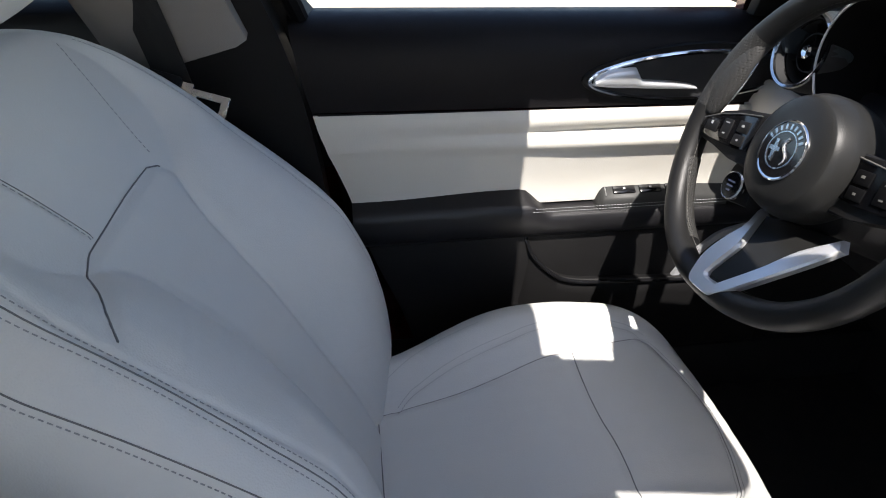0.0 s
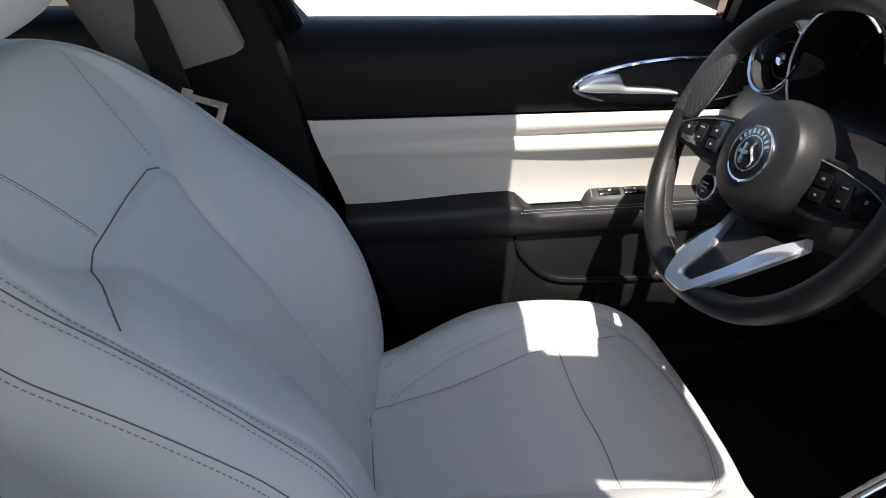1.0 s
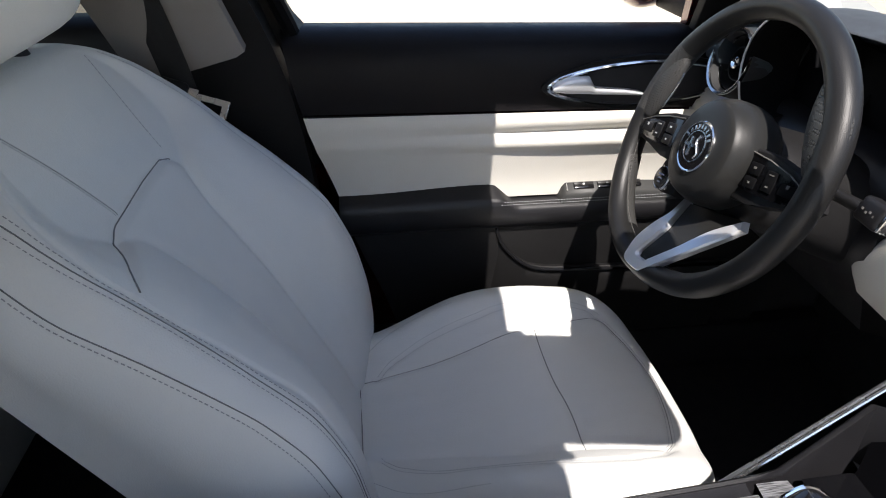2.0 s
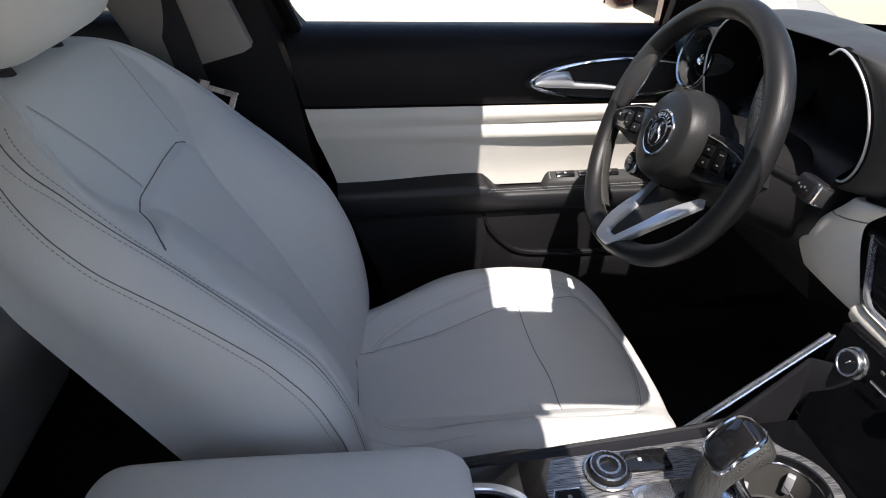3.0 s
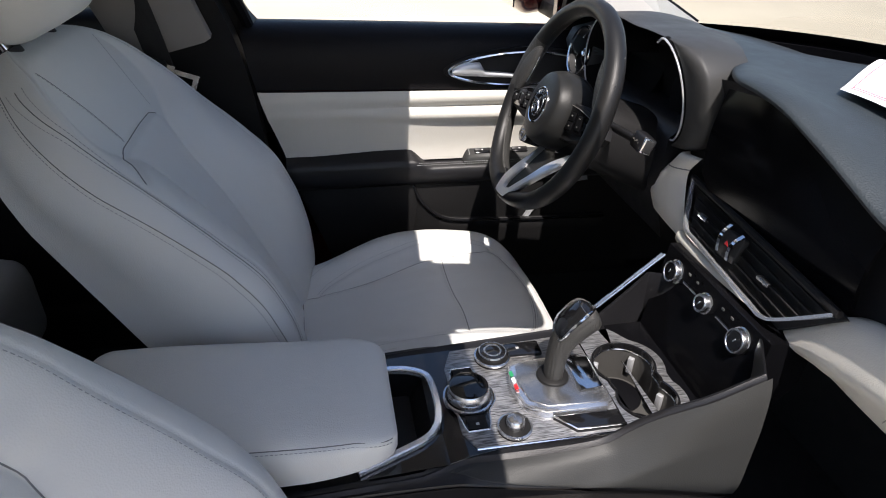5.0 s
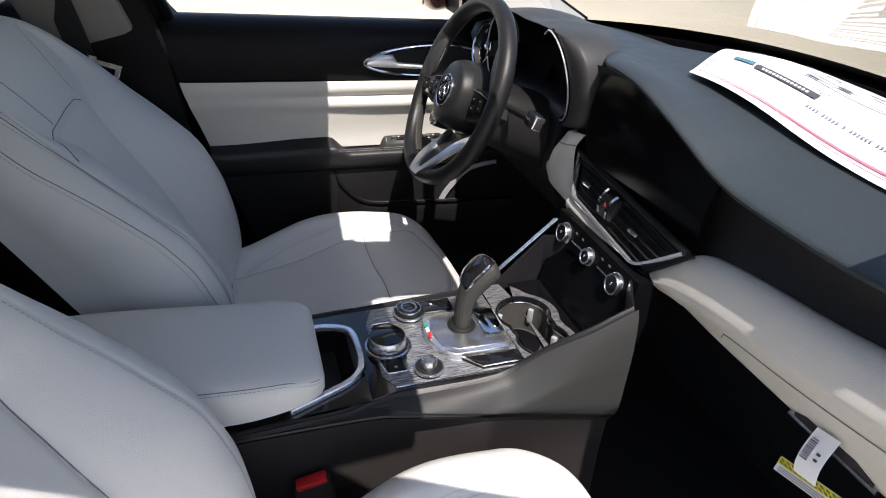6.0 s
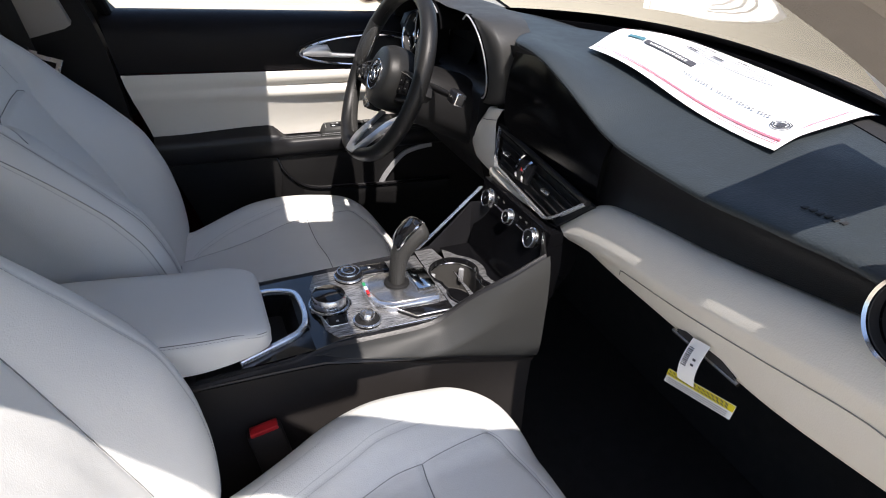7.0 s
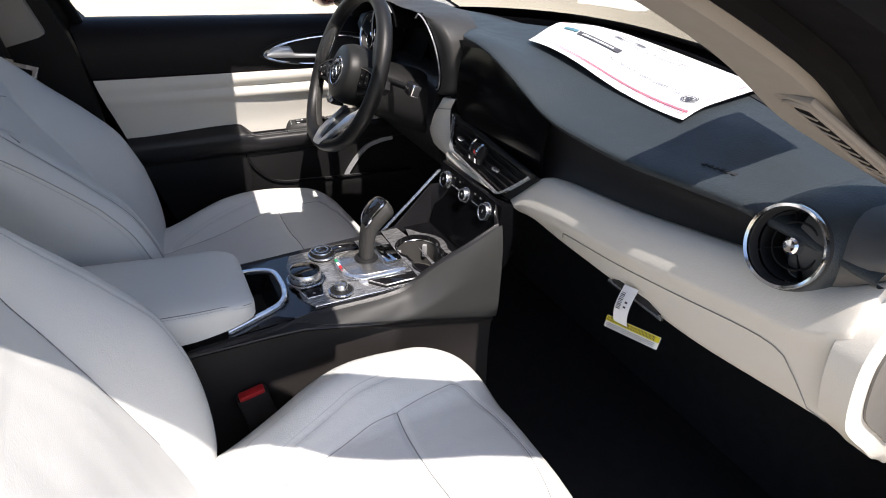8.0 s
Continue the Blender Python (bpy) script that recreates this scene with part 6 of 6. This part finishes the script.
for b, ww in ((0.004, 0.012), (-0.001, 0.010), (-0.006, 0.006)):
    part("mark", rbox(wp3(0.066, -0.054 + b, 0.0028), (0.0005, ww, 0.0018), 0, B_ROT), BLUE_LIGHT, sb_)
part("spoke_web", prism([(0.04, -0.02), (0.082, -0.022), (0.088, -0.040), (0.084, -0.062), (0.070, -0.072), (0.04, -0.07)], 0.02, lambda a, b, c: wp3(a, b, c - 0.006), 0.003), BLACK_PLASTIC, wheel)

# thumb rests on the upper rim, each with a bright edge line
for s in (-1, 1):
    secs, line = [], []
    for i in range(19):
        t = radians(3 + 38 * i / 18)
        rr = rim_r(t) - 0.008
        d = R_A * math.cos(t) * s + R_B * math.sin(t)
        p = wp3(s * rr * math.cos(t), rr * math.sin(t), 0.002)
        k = math.sin(math.pi * min(1.0, 0.06 + i / 18)) ** 0.6 if i < 18 else 0.05
        secs.append([p - d * (0.004 + 0.020 * k) * math.cos(a) + W_A * (0.004 + 0.009 * k) * math.sin(a) for a in [2 * math.pi * j / 14 for j in range(14)]])
        if 3 < i < 15:
            line.append(p - d * (0.005 + 0.020 * k) - W_A * 0.002)
    tr_ = part("thumb_rest", loft(secs), PERF, wheel, "perforated leather thumb rest", sharp=2)
    part("edge_line", tube(line, 0.0010, 6), SATIN, tr_)

# column
col = thing("steering_column", "black steering column shroud with control stalks", "steering column", (0.5, SEAT_Y, 0.85))
cr = []
for d, r in ((0.02, 0.055), (0.045, 0.064), (0.10, 0.07), (0.16, 0.075), (0.22, 0.08)):
    cr.append([W_C - W_A * d + Vector((0, 1, 0)) * r * 1.05 * math.copysign(abs(math.cos(a)) ** 0.7, math.cos(a)) + W_U * (r * 0.85 * math.copysign(abs(math.sin(a)) ** 0.7, math.sin(a)) - 0.01) for a in [2 * math.pi * k / 32 for k in range(32)]])
part("shroud", loft(cr), BLACK_PLASTIC, col, "black column shroud", sharp=1.0)
base, tip = W_C - W_A * 0.075 + Vector((0, -0.06, 0.02)), Vector((0.494, SEAT_Y - 0.178, 0.900))
S_R = Euler((0, radians(20), radians(-4))).to_matrix()
st_ = part("stalk", tube([base, base.lerp(tip, 0.6), tip], 0.0065, 10), BLACK_PLASTIC, col, "black control stalk")
part("cap", rbox(tip + Vector((0.001, 0.002, 0.0)), (0.020, 0.034, 0.026), 0.005, S_R, 3), BLACK_SKIN, st_, "black stalk head")
part("stalk_end", rbox(tip + Vector((0, -0.0165, 0)), (0.018, 0.005, 0.023), 0.002, S_R), SATIN, st_, "silver-edged stalk end")
part("face", rbox(tip + Vector((0, -0.0188, 0)), (0.013, 0.0025, 0.018), 0.001, S_R), MATT_BLACK, st_)
for k in range(4):
    part("mark", rbox(tip + Vector((-0.009, 0.010 - 0.005 * k, 0.004 - 0.002 * (k % 2))), (0.001, 0.0022, 0.0022), 0, S_R), CUP_GREY, st_)

# ---------------------------------------------------------------- inside mirror
rv = thing("rear_view_mirror", "black rear view mirror on its windscreen mount", "mirror", (0.33, 0.03, 1.2))
# Out of view; shell placed and thickened to trim the sun patch on the seat.
part("mirror_shell", rbox((0.341, 0.050, 1.185), (0.045, 0.232, 0.07), 0.016, Euler((0, radians(12), radians(-8))).to_matrix(), 3), BLACK_PLASTIC, rv, "black mirror shell")
part("mirror_glass", rbox((0.3175, 0.047, 1.181), (0.002, 0.205, 0.054), 0.0, Euler((0, radians(12), radians(-8))).to_matrix()), CHROME, rv, "mirror glass")
# Unseen housing, its outline drawn from the shadow wanted on the driver cushion.
rings = []
for q, dz in ((0.25, -0.014), (0.6, -0.012), (0.85, -0.007), (0.96, -0.001), (1.0, 0.006), (0.97, 0.014), (0.85, 0.020), (0.4, 0.024)):
    ring = []
    for c, d in circle(1, 56):
        e = 0.30 if c > 0 and d > 0 else 0.42
        x, y = 0.117 * math.copysign(abs(c) ** e, c) * q, 0.111 * math.copysign(abs(d) ** e, d) * q
        ring.append(Vector((0.307 + x, -0.026 + y, 1.232 - 0.28 * x + dz)))
    rings.append(ring)
part("mount", loft(rings), BLACK_PLASTIC, rv, "unseen black housing shaped to shade the driver cushion", sharp=1.5)
part("arm", tube([(0.345, 0.045, 1.19), (0.355, 0.030, 1.225)], 0.012, 10), BLACK_PLASTIC, rv)

# ---------------------------------------------------------------- loose things
sheet = thing("paper_sheet", "white printed paper sheet with red border lying on the dash", "paper", (0.75, -0.1, 1.02))
P_B, P_A, P_C, P_D = Vector((0.672, 0.082, 0)), Vector((0.885, 0.235, 0)), Vector((0.656, -0.328, 0)), Vector((0.880, -0.305, 0))


def paper_at(s, t, lift=0.0):
    """s along the long side from the driver's end, t from the seat-side edge forward."""
    p = P_B.lerp(P_C, s).lerp(P_A.lerp(P_D, s), t)
    z = pad_z(p.x, p.y) + 0.0075 + 0.002 * math.sin(math.pi * min(1, s * 1.1)) * (1 - t) + 0.0035 * math.sin(6 * s + 2 * t)
    return Vector((p.x, p.y, z + lift))


part("sheet", thick(patch(paper_at, 40, 20), 0.0004), PAPER, sheet, "white paper")


layer = itertools.count()


def printed(name, s0, s1, t0, t1, mat, bend=0.0):
    lift = 0.0020 + 0.00001 * next(layer)
    b = patch(lambda a, c: paper_at(s0 + (s1 - s0) * a, t0 + (t1 - t0) * c + bend * a * (1 - a) * 4, lift), 16, 3)
    return part(name, b, mat, sheet)


printed("border", 0.03, 0.985, 0.063, 0.077, RED_INK)
printed("border", 0.03, 0.985, 0.040, 0.047, RED_INK)
printed("border", 0.9685, 0.9720, 0.05, 0.95, RED_INK)
printed("border", 0.034, 0.038, 0.05, 0.95, RED_INK)
printed("blue_band", 0.10, 0.195, 0.425, 0.482, BLUE_INK)
printed("dark_band", 0.205, 0.47, 0.392, 0.466, INK, 0.0)
for k in range(13):
    printed("letter_bar", 0.235 + 0.0155 * k, 0.245 + 0.0155 * k, 0.412, 0.440, PAPER)
for k in range(7):
    printed("picture_line", 0.30 + 0.012 * k, 0.60 + 0.022 * k, 0.885 - 0.040 * k, 0.893 - 0.039 * k, INK if k in (0, 3) else GREY_INK, 0.035 - 0.012 * k)
for a, b in ((0.36, 0.62), (0.47, 0.66), (0.41, 0.74), (0.55, 0.76)):
    printed("picture_line", a, a + 0.05, b, b + 0.02, INK, 0.012)
for k in range(6):
    printed("letter_bar", 0.42 + 0.012 * k, 0.428 + 0.012 * k, 0.50, 0.515, GREY_INK)
for k in range(31):
    if k in (4, 10, 12, 19, 26):
        continue
    printed("letter_bar", 0.475 + 0.0128 * k, 0.4828 + 0.0128 * k, 0.264 - 0.0012 * k, 0.290 - 0.0012 * k, GREY_INK)
for k in range(5):
    printed("letter_bar", 0.10 + 0.018 * k, 0.109 + 0.018 * k, 0.66, 0.69, GREY_INK)
seal_o = bmesh.new()
for r0, r1 in ((0.0115, 0.0135), (0.0085, 0.0105), (0.0005, 0.0062)):
    c = (0.925, 0.20)
    def ringpt(a, r):
        return paper_at(c[0] + r * math.cos(a) / 0.42, c[1] + r * math.sin(a) / 0.24, 0.0024)
    add(seal_o, loft([[ringpt(2 * math.pi * k / 32, r) for k in range(32)] for r in (r0, r1)], caps=(False, False)))
part("printed_seal", seal_o, INK, sheet, "round printed emblem")

# tags hanging from the glovebox handle
tag = thing("hang_tag", "white barcode tag and yellow warning label on the glovebox handle", "tag", (0.565, -0.385, 0.75))
tb = patch(lambda s, t: Vector((0.572 - 0.014 * math.sin(t * 2.2), -0.368 - 0.027 * s - 0.004 * t, 0.764 + 0.006 * s - 0.056 * t)), 6, 10)
part("barcode_tag", thick(tb, 0.0005), PAPER, tag, "white paper barcode tag")

def tag_at(s, t, lift=0.0):
    return Vector((0.572 - 0.014 * math.sin(t * 2.2) - lift, -0.368 - 0.027 * s - 0.004 * t, 0.764 + 0.006 * s - 0.056 * t))


for k in range(11):
    t0 = 0.16 + 0.040 * k
    part("bar", thick(patch(lambda a, c: tag_at(0.10 + 0.30 * a, t0 + (0.014 + 0.010 * (k % 3 == 1)) * c, 0.0014), 2, 1), 0.0002), INK, tag)
for t0 in (0.34, 0.46):
    part("letter_bar", thick(patch(lambda a, c: tag_at(0.60 + 0.16 * a, t0 + 0.05 * c, 0.0014), 2, 1), 0.0002), INK, tag)

def lab(s, t, lift=0.0):
    return Vector((0.574 - lift - 0.008 * s - 0.004 * t, -0.346 - 0.110 * s, 0.697 + 0.036 * s - 0.019 * t))
part("label", thick(patch(lambda s, t: lab(s, t), 4, 2), 0.0006), PAPER, tag, "white printed label")
part("yellow_band", thick(patch(lambda s, t: lab(s, t * 0.45, 0.0012), 4, 2), 0.0003), YELLOW, tag, "yellow label band")
for r_, n in ((0.12, 14), (0.30, 16)):
    for k in range(n):
        a = lab(0.04 + 0.92 * k / n, r_, 0.0019)
        part("letter_bar", rbox(a, (0.0003, 0.0048, 0.0017), 0, Euler((0, 0, radians(-12))).to_matrix()), INK, tag)
for k in range(3):
    part("letter_bar", thick(patch(lambda s, t: lab(0.04 + 0.9 * s, 0.58 + 0.13 * k + 0.04 * t, 0.0012), 2, 1), 0.0002), GREY_INK, tag)
